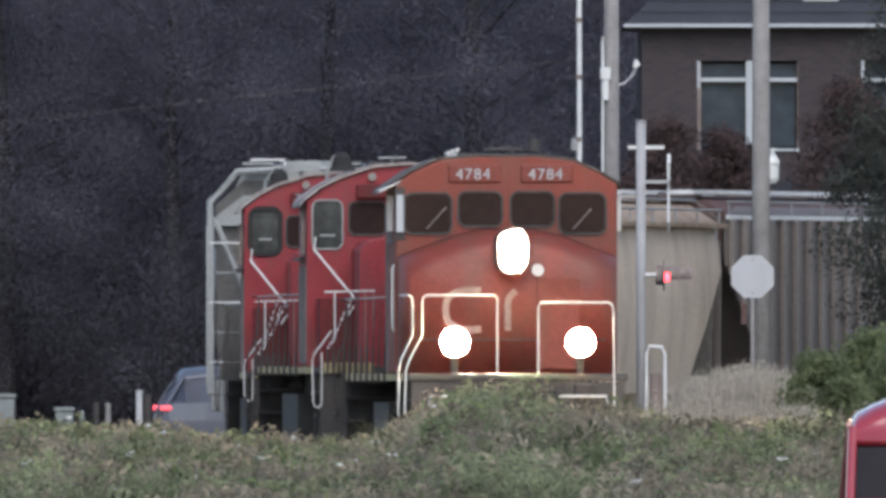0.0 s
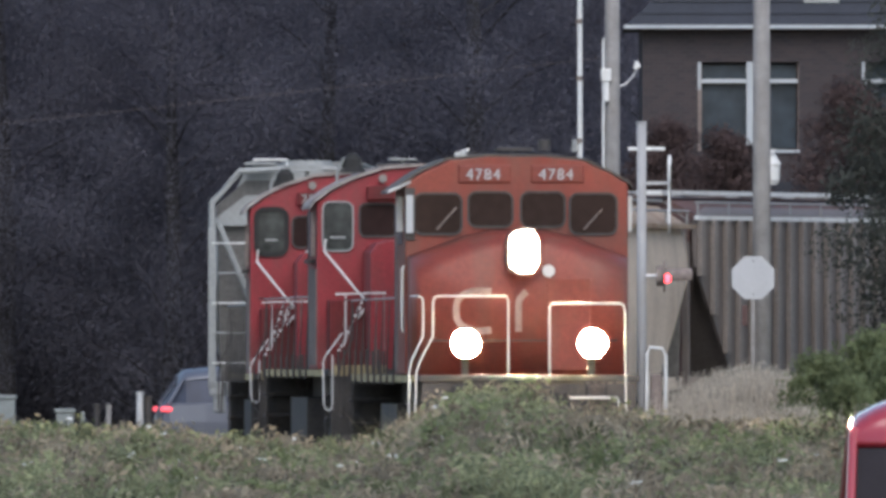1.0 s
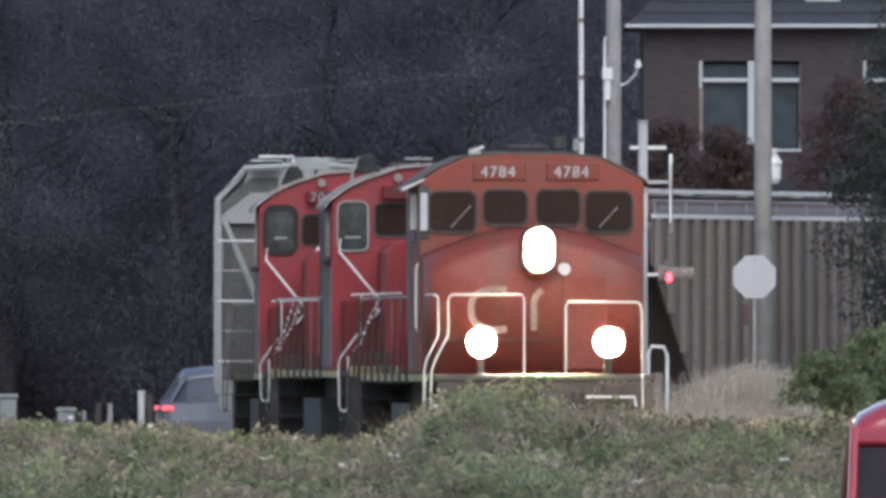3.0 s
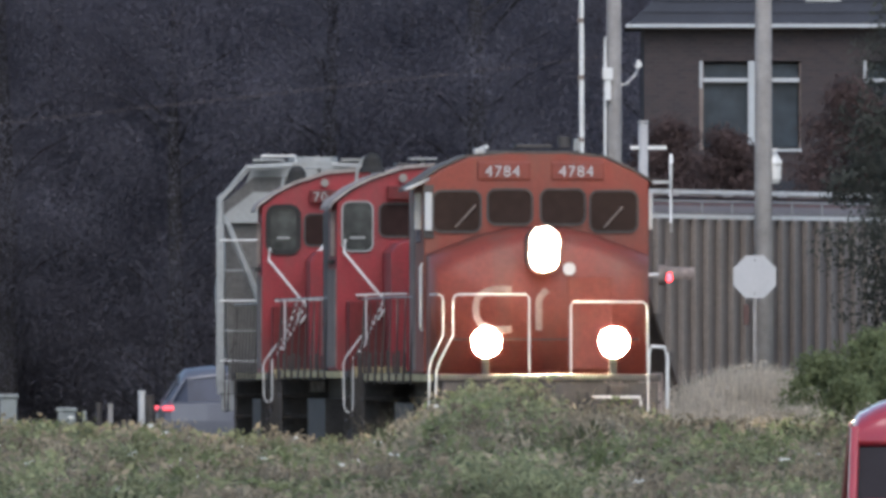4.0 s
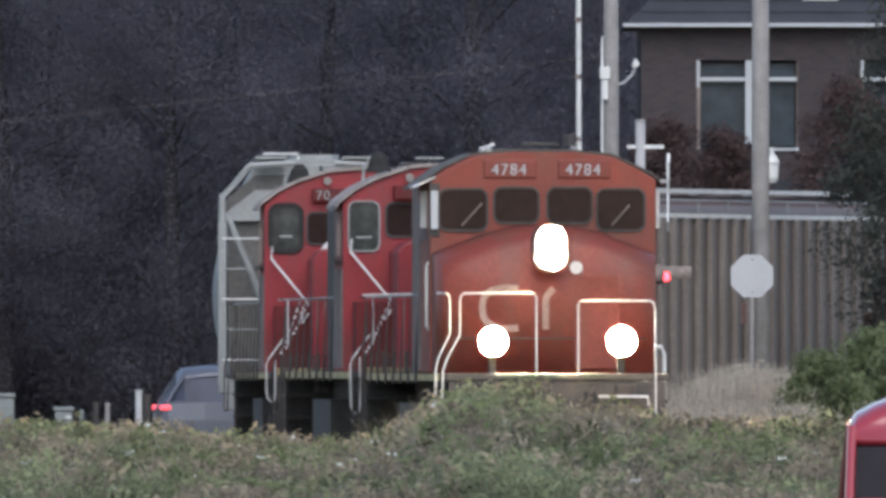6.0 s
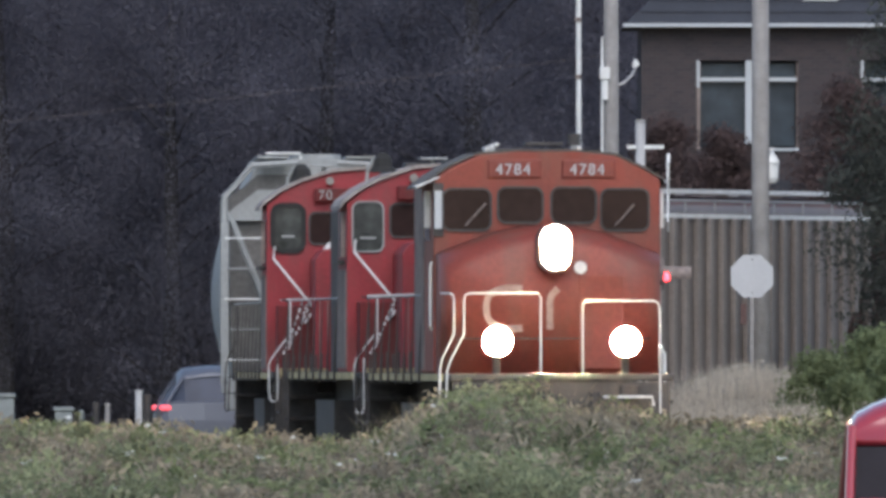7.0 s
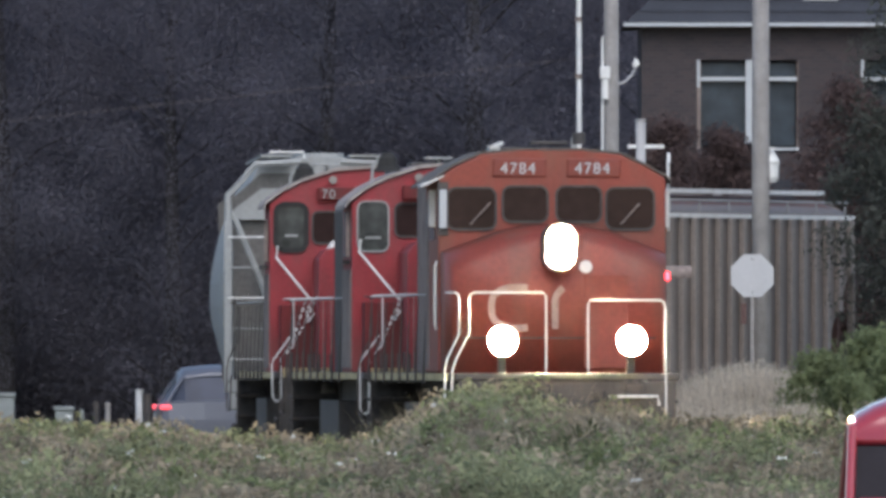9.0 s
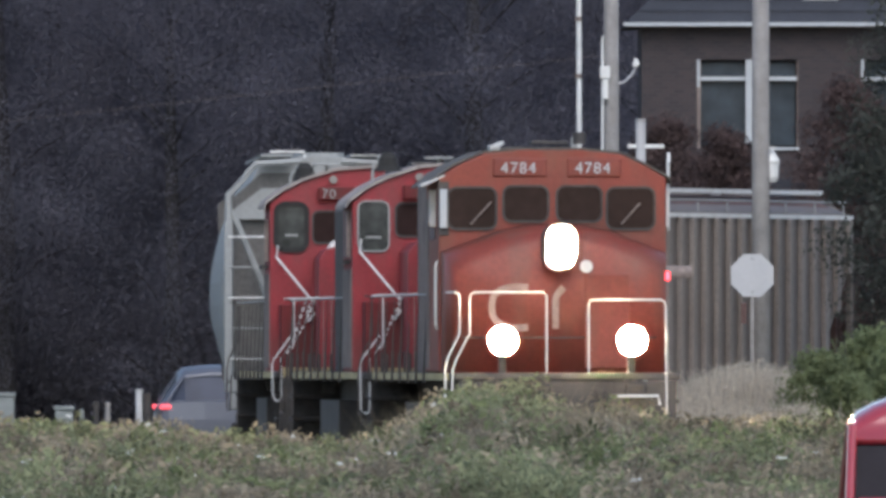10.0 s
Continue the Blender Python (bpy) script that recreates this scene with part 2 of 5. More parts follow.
def thing(name, label, category, group="", m=None, kind=""):
    ob = new(name)
    ob.empty_display_size = 0.3
    if m is not None:
        ob.matrix_basis = m
    return tagged(ob, label, category, group, kind)


# ---- ground, road, track ----
def ground():
    bm = bmesh.new()
    xs = [-3000, -400, -60] + [-24 + i * 1.5 for i in range(33)] + [60, 400, 3000]
    ys = [-2000, -100, 60, 140] + [200 + 4 * i for i in range(86)] + [620, 900, 4000]
    g = [[bm.verts.new((x, y, -0.32 + (0.10 * noise.noise((x * 0.2, y * 0.1, 3)) if 180 < y < 560 and abs(x) < 30 else 0))) for x in xs] for y in ys]
    for a, b in zip(g, g[1:]):
        for i in range(len(xs) - 1):
            bm.faces.new((a[i], a[i + 1], b[i + 1], b[i]))
    tagged(part("ground", bm, SOIL, smooth=True), "weedy brown-green soil beside a railway", "ground", kind="structure")


# centre line of the track, from the near end to behind the last car
CENTRE = [(23, 232), (14.5, 250), (7.6, 268), (3.6, 282), (1.9, 292), (0.6, 308), (-0.75, 325), (-1.85, 342), (-2.1, 352), (-2.0, 364),
          (-2.0, 379), (-0.9, 388), (0.95, 395), (3.7, 402), (9.4, 415), (17.0, 430), (27, 445), (41, 461)]


def spline(pts, n=8):
    out = []
    p = [Vector(q) for q in pts]
    for i in range(len(p) - 1):
        a, b, c, d = p[max(i - 1, 0)], p[i], p[i + 1], p[min(i + 2, len(p) - 1)]
        for k in range(n):
            t = k / n
            out.append(0.5 * (2 * b + (c - a) * t + (2 * a - 5 * b + 4 * c - d) * t * t + (3 * b - a - 3 * c + d) * t ** 3))
    return out + [p[-1]]


def ribbon(line, offsets):
    """Sweep a section of (side, height) points along a plan line."""
    bm = bmesh.new()
    rows = []
    for i, p in enumerate(line):
        d = (line[min(i + 1, len(line) - 1)] - line[max(i - 1, 0)]).normalized()
        s = Vector((d.y, -d.x))
        rows.append([bm.verts.new((p.x + s.x * o, p.y + s.y * o, h)) for o, h in offsets])
    for a, b in zip(rows, rows[1:]):
        for i in range(len(offsets) - 1):
            bm.faces.new((a[i], a[i + 1], b[i + 1], b[i]))
    return bm


def track():
    line = spline(CENTRE)
    bed = part("track_bed", ribbon(line, [(-2.6, -0.42), (-1.6, -0.2), (1.6, -0.2), (2.6, -0.42)]), GRAVEL)
    tagged(bed, "grey crushed-stone ballast bed under the rails", "track bed", kind="structure")
    for side in (-0.7525, 0.7525):
        o = side
        rail = part("rail", ribbon(line, [(o - 0.07, -0.16), (o - 0.015, -0.13), (o - 0.035, -0.01), (o + 0.035, -0.01), (o + 0.015, -0.13), (o + 0.07, -0.16)]), STEEL, bed)
    tie = box(-1.3, 1.3, -0.11, 0.11, -0.33, -0.165)
    me = bpy.data.meshes.new("tie")
    tie.to_mesh(me), tie.free()
    me.materials.append(BARK)
    acc = 0.0
    for a, b in zip(line, line[1:]):
        d = b - a
        acc += d.length
        if acc > 0.75:
            acc = 0.0
            shared("tie", me, bed, pose(a.x, a.y, 0, 0, 0, math.degrees(math.atan2(d.y, d.x)) - 90))


def road():
    bm = box(-300, 300, 411, 418, -0.4, -0.17)
    tagged(part("road", bm, ASPHALT), "worn grey asphalt side road behind the tracks", "road", kind="structure")


# ---- rail vehicles: origin at rail top under the cab face or car end, front towards -y ----
MOVERS = []
S = 8.0


def bogie(parent, y, wheelbase=2.74, radius=0.51, grey=TRUCK):
    frame_mesh = bmesh.new()
    for s in (-1, 1):
        x = 1.02 * s
        prof = [(-wheelbase / 2 - 0.55, 0.62), (-wheelbase / 2 - 0.5, 0.85), (-0.7, 0.86), (-0.45, 0.62), (0.45, 0.62), (0.7, 0.86),
                (wheelbase / 2 + 0.5, 0.85), (wheelbase / 2 + 0.55, 0.62), (wheelbase / 2, 0.5), (0.6, 0.36), (-0.6, 0.36), (-wheelbase / 2, 0.5)]
        ring0 = [Vector((x - 0.09, y + a, b)) for a, b in prof]
        ring1 = [Vector((x + 0.09, y + a, b)) for a, b in prof]
        loft([ring0, ring1], frame_mesh)
        for w in (-wheelbase / 2, wheelbase / 2):
            box(x + 0.08 * s - 0.09, x + 0.08 * s + 0.09, y + w - 0.17, y + w + 0.17, 0.36, 0.7, 0.03, frame_mesh)
            box(x - 0.06, x + 0.06, y + w * 0.5 - 0.1, y + w * 0.5 + 0.1, 0.84, 1.05, 0, frame_mesh)
    box(-1.0, 1.0, y - 0.3, y + 0.3, 0.55, 0.95, 0.04, frame_mesh)
    part("truck", frame_mesh, grey, parent)
    for w in (-wheelbase / 2, wheelbase / 2):
        ax = bmesh.new()
        disc(0, 0, 0, 0.085, 2.1, "x", 12, ax)
        for s in (-0.75, 0.75):
            disc(s, 0, 0, radius, 0.13, "x", 28, ax)
            disc(s - 0.07 * (1 if s > 0 else -1), 0, 0, radius + 0.028, 0.03, "x", 28, ax)
        ws = part("wheelset", ax, TRUCK, parent)
        MOVERS.append(("wheel", ws, y + w, radius))


def grab(parent, pts, r=0.02, material=WHITE, name="grab_iron"):
    return part(name, tube(pts, r), material, parent)


def coupler(parent, y, s):
    bm = box(-0.12, 0.12, min(y, y + 0.7 * s), max(y, y + 0.7 * s), 0.74, 0.98, 0.03)
    box(-0.2, 0.16, y - 0.2, y + 0.16, 0.66, 1.04, 0.05, bm)
    part("coupler", bm, TRUCK, parent)


def loco_frame(parent, front, rear, trucks, riser=TREAD):
    """Underframe, walkway edge, tank, trucks, pilots, corner steps and their rails."""
    bm = box(-0.75, 0.75, front + 0.2, rear - 0.2, 1.05, 1.5)
    box(-1.5, 1.5, front, rear, 1.46, 1.56, 0.02, bm)
    part("underframe", bm, BLACK, parent)
    for s in (-1, 1):
        part("sill_stripe", box(1.503 * s - 0.012, 1.503 * s + 0.012, front + 1.2, rear - 1.2, 1.46, 1.555), YELLOW, parent)
    tank = prism([(-1.35, 0.55), (-1.15, 0.42), (1.15, 0.42), (1.35, 0.55), (1.35, 1.15), (-1.35, 1.15)], 5.2, 9.4)
    part("fuel_tank", tank, BLACK, parent)
    for y in trucks:
        bogie(parent, y)
    for end, s in ((front, 1), (rear, -1)):
        plow = bmesh.new()
        loft([[Vector((-1.45, end, 1.45)), Vector((1.45, end, 1.45)), Vector((1.45, end + 0.12 * s, 1.45)), Vector((-1.45, end + 0.12 * s, 1.45))],
              [Vector((-1.45, end, 0.62)), Vector((1.45, end, 0.62)), Vector((1.45, end + 0.12 * s, 0.62)), Vector((-1.45, end + 0.12 * s, 0.62))],
              [Vector((-1.3, end - 0.25 * s, 0.13)), Vector((1.3, end - 0.25 * s, 0.13)), Vector((1.3, end - 0.13 * s, 0.13)), Vector((-1.3, end - 0.13 * s, 0.13))]], plow)
        part("pilot", plow, BLACK, parent)
        coupler(parent, end - 0.35 * s, s)
        for side in (-1, 1):
            for k, z in enumerate((0.5, 0.83, 1.16)):
                part("step_tread", box(min(0.95 * side, 1.5 * side), max(0.95 * side, 1.5 * side), min(end + 0.18 * s, end + 0.62 * s), max(end + 0.18 * s, end + 0.62 * s), z, z + 0.05, 0.01), TRUCK, parent)
            for z0, z1 in ((0.70, 1.06), (1.21, 1.43)):
                part("step_riser", box(min(0.77 * side, 1.05 * side), max(0.77 * side, 1.05 * side), min(end - 0.06 * s, end + 0.12 * s), max(end - 0.06 * s, end + 0.12 * s), z0, z1, 0.03), riser, parent)
            part("step_side", box(min(1.47 * side, 1.5 * side), max(1.47 * side, 1.5 * side), min(end + 0.64 * s, end + 0.7 * s), max(end + 0.64 * s, end + 0.7 * s), 0.42, 1.45), BLACK, parent)


def hood(parent, y0, y1, half, top, material, rounding=0.25):
    out = [(-half, 1.56), (-half, top - rounding), (-half + rounding * 0.4, top - rounding * 0.3), (-half + rounding, top), (half - rounding, top), (half - rounding * 0.4, top - rounding * 0.3), (half, top - rounding), (half, 1.56)]
    return part("long_hood", prism(out, y0, y1, bevel=0.015), material, parent)


def corner_rail(parent, s, end, low=1.0, d=1, r=0.0125, material=WHITE):
    """Outer step rail of a corner: it comes forward along the side, drops, and is cranked outwards at the deck; d points into the vehicle."""
    y = end + 0.02 * d
    grab(parent, [(1.58 * s, y + 0.55 * d, 2.63), (1.49 * s, y, 2.63), (1.45 * s, y, 2.60), (1.44 * s, y, 2.54), (1.44 * s, y, 2.08), (1.60 * s, y, 1.75), (1.63 * s, y, 1.6), (1.635 * s, y, low)], r, material, "step_rail")
    grab(parent, [(1.635 * s, y, low), (1.62 * s, y + 0.1 * d, low - 0.05), (1.60 * s, y + 0.5 * d, low - 0.05), (1.60 * s, y + 0.6 * d, low + 0.1), (1.58 * s, y + 0.6 * d, 1.5)], r, material, "step_rail")


def yard_rails(parent, s, end, low, tall):
    """Platform rail, narrow hanging step loop and safety chains at a front corner of a yard locomotive."""
    grab(parent, [(1.39 * s, end, 2.64), (0.66 * s, end, 2.66)], 0.013, name="handrail")
    grab(parent, [(1.24 * s, end, 2.64), (1.24 * s, end, 1.97), (1.27 * s, end, 1.90)], 0.012, name="handrail_post")
    for x in (0.80, 0.68):
        grab(parent, [(x * s, end, 1.56), (x * s, end, 2.65)], 0.009, SIDEGREY, "handrail_post")
    grab(parent, [(1.29 * s, end, 2.08), (1.54 * s, end, 1.74), (1.565 * s, end, 1.66), (1.555 * s, end, low + 0.09), (1.53 * s, end, low + 0.02), (1.48 * s, end, low), (1.44 * s, end, low + 0.03), (1.43 * s, end, low + 0.1), (1.43 * s, end, 1.76)], 0.0125, name="step_rail")
    step_chain(parent, s, end - 0.03, (1.06, 2.62 if tall else 2.44), (1.36, 1.80), 9)
    step_chain(parent, s, end - 0.05, (0.99, 2.58), (1.07, 2.26), 4, -0.05)
    if tall:
        step_chain(parent, s, end - 0.04, (0.93, 2.60), (1.27, 1.96), 8)
    for k in range(9):
        x = 0.69 + 0.082 * k
        part("platform_stake", box(x * s - 0.018, x * s + 0.018, end - 0.03, end + 0.01, 1.44, 1.82 + 0.03 * (k % 2), 0.005), BLACK, parent)
    part("platform_stripe", box(min(0.66 * s, 1.40 * s), max(0.66 * s, 1.40 * s), end + 0.014, end + 0.03, 1.47, 1.62), YELLOW, parent, "dull yellow platform edge")


def step_chain(parent, s, y, top, foot, links, sag=0.04):
    """Links of a safety chain that hangs from top down to foot."""
    for k in range(links):
        u, v = k / links, (k + 0.62) / links
        p, q = [((top[0] + (foot[0] - top[0]) * w) * s, y, top[1] + (foot[1] - top[1]) * w - sag * math.sin(math.pi * w)) for w in (u, v)]
        part("chain_link", tube([p, q], 0.016), WHITE if k % 3 else PALEGREY, parent)


def windscreen_wiper(parent, x, y, z, dx, dz):
    grab(parent, [(x, y, z), (x + dx, y, z + dz)], 0.012, SIDEGREY, "wiper")


def lead_loco():
    lo = thing("lead_locomotive", "faded red wide-nosed diesel locomotive with lit headlights on the track", "locomotive")
    loco_frame(lo, -2.75, 15.2, (1.2, 11.6), TRUCK)
    # cab shell
    prof = [(-1.53, 1.56), (-1.53, 4.17), (-1.30, 4.33), (-0.92, 4.50), (-0.4, 4.545), (0.4, 4.545), (0.92, 4.49), (1.30, 4.31), (1.53, 4.17), (1.53, 1.56)]
    part("cab", prism(prof, 0.0, 2.5, bevel=0.03), ORANGE, lo)
    # roof skin over the cab
    up = [(-1.72, 4.08)] + [(x * 1.02, z + 0.035) for x, z in prof[1:-1]] + [(1.60, 4.13)]
    roof = bmesh.new()
    loft([[Vector((x, y, z)) for x, z in up] + [Vector((x, y, z - 0.03)) for x, z in up[::-1]] for y in (0.02, 2.62)], roof)
    part("cab_roof", roof, DARKROOF, lo, "sooty dark roof skin")
    gutter = loft([[Vector((x, y, z)) for x, z in ((-1.76, 4.05), (-1.46, 4.19), (-1.45, 4.22), (-1.77, 4.08))] for y in (-0.04, 0.6)])
    part("rain_gutter", gutter, GALV, lo, "bright metal rain gutter at the eave")
    for x0, x1, z0, z1 in ((-1.39, -0.77, 3.50, 4.03), (-0.65, -0.07, 3.60, 4.05), (0.07, 0.65, 3.60, 4.05), (0.74, 1.36, 3.50, 4.03)):
        w = part("windscreen", prism(rounded(x0, x1, z0, z1, 0.1), -0.012, 0.02), DARKGLASS, lo)
        part("gasket", ring_frame(x0, x1, z0, z1, 0.1, 0.03, -0.03, 0.01), BLACK, w)
    windscreen_wiper(lo, -1.10, -0.05, 3.55, 0.27, 0.3)
    windscreen_wiper(lo, 0.92, -0.05, 3.55, 0.25, 0.28)
    for s in (-0.44, 0.56):
        nb = part("number_board", box(s - 0.36, s + 0.36, -0.03, 0.02, 4.19, 4.44, 0.02), BOARDRED, lo)
        lettering("4784", 0.215, TRIM, nb, s - 0.02, -0.038, 4.235)
    # wide nose with a humped top
    rings = []
    for y, top, edge, half in ((0.0, 3.55, 3.18, 1.50), (-0.6, 3.51, 3.13, 1.48), (-1.12, 3.41, 3.0, 1.44), (-1.24, 3.27, 2.88, 1.36)):
        r = [Vector((-half, y, 1.56)), Vector((-half, y, edge))]
        for k in (-0.78, -0.5, -0.22, 0.22, 0.5, 0.78):
            r.append(Vector((half * k, y, edge + (top - edge) * min(1, (1 - abs(k)) * 1.55))))
        rings.append(r + [Vector((half, y, edge)), Vector((half, y, 1.56))])
    part("nose", loft(rings), ORANGE, lo, smooth=True)
    part("nose_door", box(0.34, 0.94, -1.256, -1.2, 1.62, 2.88, 0.012), ORANGE, lo, "closed nose door")
    part("nose_seam", box(-1.30, 1.30, -1.250, -1.235, 2.02, 2.04), BLACK, lo)
    # twin headlight, one lamp over the other, in a casing
    casing = part("headlight", prism(rounded(-0.24, 0.24, 2.92, 3.56, 0.2), -1.36, -1.18), BLACK, lo, "lit twin headlight")
    for z in (3.13, 3.35):
        part("lens", disc(0, -1.365, z, 0.150, 0.03, "y", 40), LAMP, casing, "glowing warm lens")
    part("hood_rim", ring_frame(-0.20, 0.20, 2.94, 3.54, 0.19, 0.035, -1.52, -1.34), BLACK, casing)
    badge = part("badge", disc(0.36, -1.26, 2.98, 0.085, 0.03), WHITE, lo, "round white badge")
    for x in (-0.86, 0.86):
        d = part("ditch_light", disc(x, -2.6, 1.99, 0.19, 0.22), BLACK, lo, "lit ditch light")
        part("lens", disc(x, -2.722, 1.99, 0.185, 0.03, "y", 48), LAMP, d, "glowing warm lens")
        part("rim", ring_frame(x - 0.19, x + 0.19, 1.80, 2.18, 0.189, 0.02, -2.86, -2.70), BLACK, d)
        part("bracket", box(x - 0.05, x + 0.05, -2.66, -2.5, 1.56, 1.84), BLACK, d)
    # front platform: rails, signal boxes, hoses
    for s in (-1, 1):
        corner_rail(lo, s, 15.22, 1.0, -1, 0.0125, TRUCK)
    corner_rail(lo, -1, -2.78)
    grab(lo, [(-0.28, -2.76, 1.56), (-0.28, -2.76, 2.58), (-0.32, -2.76, 2.63), (-1.24, -2.76, 2.63), (-1.29, -2.76, 2.60), (-1.306, -2.76, 2.54), (-1.306, -2.76, 2.08), (-1.48, -2.76, 1.75), (-1.53, -2.76, 1.6), (-1.55, -2.76, 1.0)], 0.013, name="handrail")
    grab(lo, [(0.28, -2.76, 1.56), (0.28, -2.76, 2.48), (0.32, -2.76, 2.53), (1.24, -2.76, 2.53), (1.29, -2.76, 2.50), (1.31, -2.76, 2.42), (1.32, -2.76, 1.0)], 0.013, name="handrail")
    # faded pale bands painted across the nose
    for ends in ([(-0.42, 2.70), (-0.68, 2.70), (-0.88, 2.58), (-0.88, 2.30), (-0.68, 2.17), (-0.42, 2.17)], [(-0.05, 2.15), (-0.05, 2.40), (-0.04, 2.58), (0.06, 2.70)]):
        pts = [(v.x, v.y) for v in spline(ends, 5)]
        bm = bmesh.new()
        rows = []
        for i, (x, z) in enumerate(pts):
            a, b = Vector(pts[max(i - 1, 0)]), Vector(pts[min(i + 1, len(pts) - 1)])
            t = (b - a).normalized()
            q = Vector((-t.y, t.x)) * 0.045
            rows.append([Vector((x + q.x, y, z + q.y)) for y in (-1.272, -1.235)] + [Vector((x - q.x, y, z - q.y)) for y in (-1.235, -1.272)])
        part("painted_band", loft(rows, bm), FADED, lo, "faded pale painted band")
    for x in (-0.5, -0.38, 0.38, 0.5):
        grab(lo, [(x, -2.8, 1.3), (x, -2.95, 1.15), (x * 0.95, -2.97, 0.8), (x * 0.9, -2.9, 0.5)], 0.025, RUBBER, "brake_hose")
    grab(lo, [(0.55, -2.9, 1.25), (0.9, -2.9, 1.25), (1.2, -2.88, 1.25), (1.22, -2.88, 1.13)], 0.018, WHITE, "uncoupling_lever")
    grab(lo, [(-0.55, -2.9, 1.25), (-1.2, -2.88, 1.25), (-1.22, -2.88, 1.13)], 0.018, WHITE, "uncoupling_lever")
    # cab sides
    for s in (-1, 1):
        part("wind_deflector", box(1.57 * s - 0.05, 1.57 * s + 0.05, 0.55, 0.6, 3.52, 4.02, 0.015), WHITE, lo, "white wind deflector")
        w = part("side_window", box(1.531 * s - 0.008, 1.531 * s + 0.008, 0.65, 1.75, 3.35, 4.0), DARKGLASS, lo)
        part("side_panel", box(1.53 * s - 0.012, 1.53 * s + 0.012, 1.85, 2.4, 1.62, 3.9), SIDEGREY, lo)
    part("mirror_post", box(-1.535, -1.395, -0.022, 0.0, 3.4, 4.12, 0.006), BLACK, lo)
    part("mirror", box(-1.52, -1.42, -0.07, -0.024, 3.5, 4.02, 0.012), TRIM, lo, "pale upright mirror at the cab corner")
    grab(lo, [(-1.55, 0.06, 3.05), (-1.57, 0.02, 3.0), (-1.57, 0.02, 2.2), (-1.55, 0.06, 2.15)], 0.02)
    hood(lo, 2.62, 14.5, 0.84, 4.42, SIDEGREY)
    part("exhaust_stack", box(-0.35, 0.35, 7.2, 7.9, 4.42, 4.66, 0.03), BLACK, lo)
    for y in (10.5, 12.2):
        part("radiator_fan", disc(0, y, 4.47, 0.62, 0.12, "z"), BLACK, lo)
    horn = bmesh.new()
    for k, x in enumerate((-0.06, 0.0, 0.06)):
        tube([(-0.72 + x, 0.9, 4.62 + x * 0.4), (-0.72 + x, 0.35 - 0.05 * k, 4.62 + x * 0.4)], 0.016, 10, horn, 0.028)
    box(-0.80, -0.64, 0.85, 0.95, 4.53, 4.62, 0.01, horn)
    part("horn", horn, WHITE, lo, "pale air horn")
    part("antenna_plate", box(-0.25, 0.25, 0.5, 1.0, 4.63, 4.68, 0.01), BLACK, lo)
    part("beacon", disc(0.45, 1.2, 4.72, 0.09, 0.16, "z"), BLACK, lo)
    for s in (-1, 1):
        part("side_handrail", tube([(1.49 * s, 2.8, 2.62), (1.49 * s, 14.6, 2.62)], 0.013), PALEGREY, lo)
        for k in range(8):
            y = 2.9 + k * 1.65
            part("stanchion", tube([(1.53 * s, y, 1.42), (1.53 * s, y, 1.75), (1.49 * s, y, 2.62)], 0.024, 8, None, 0.005), BLACK, lo)
    return lo


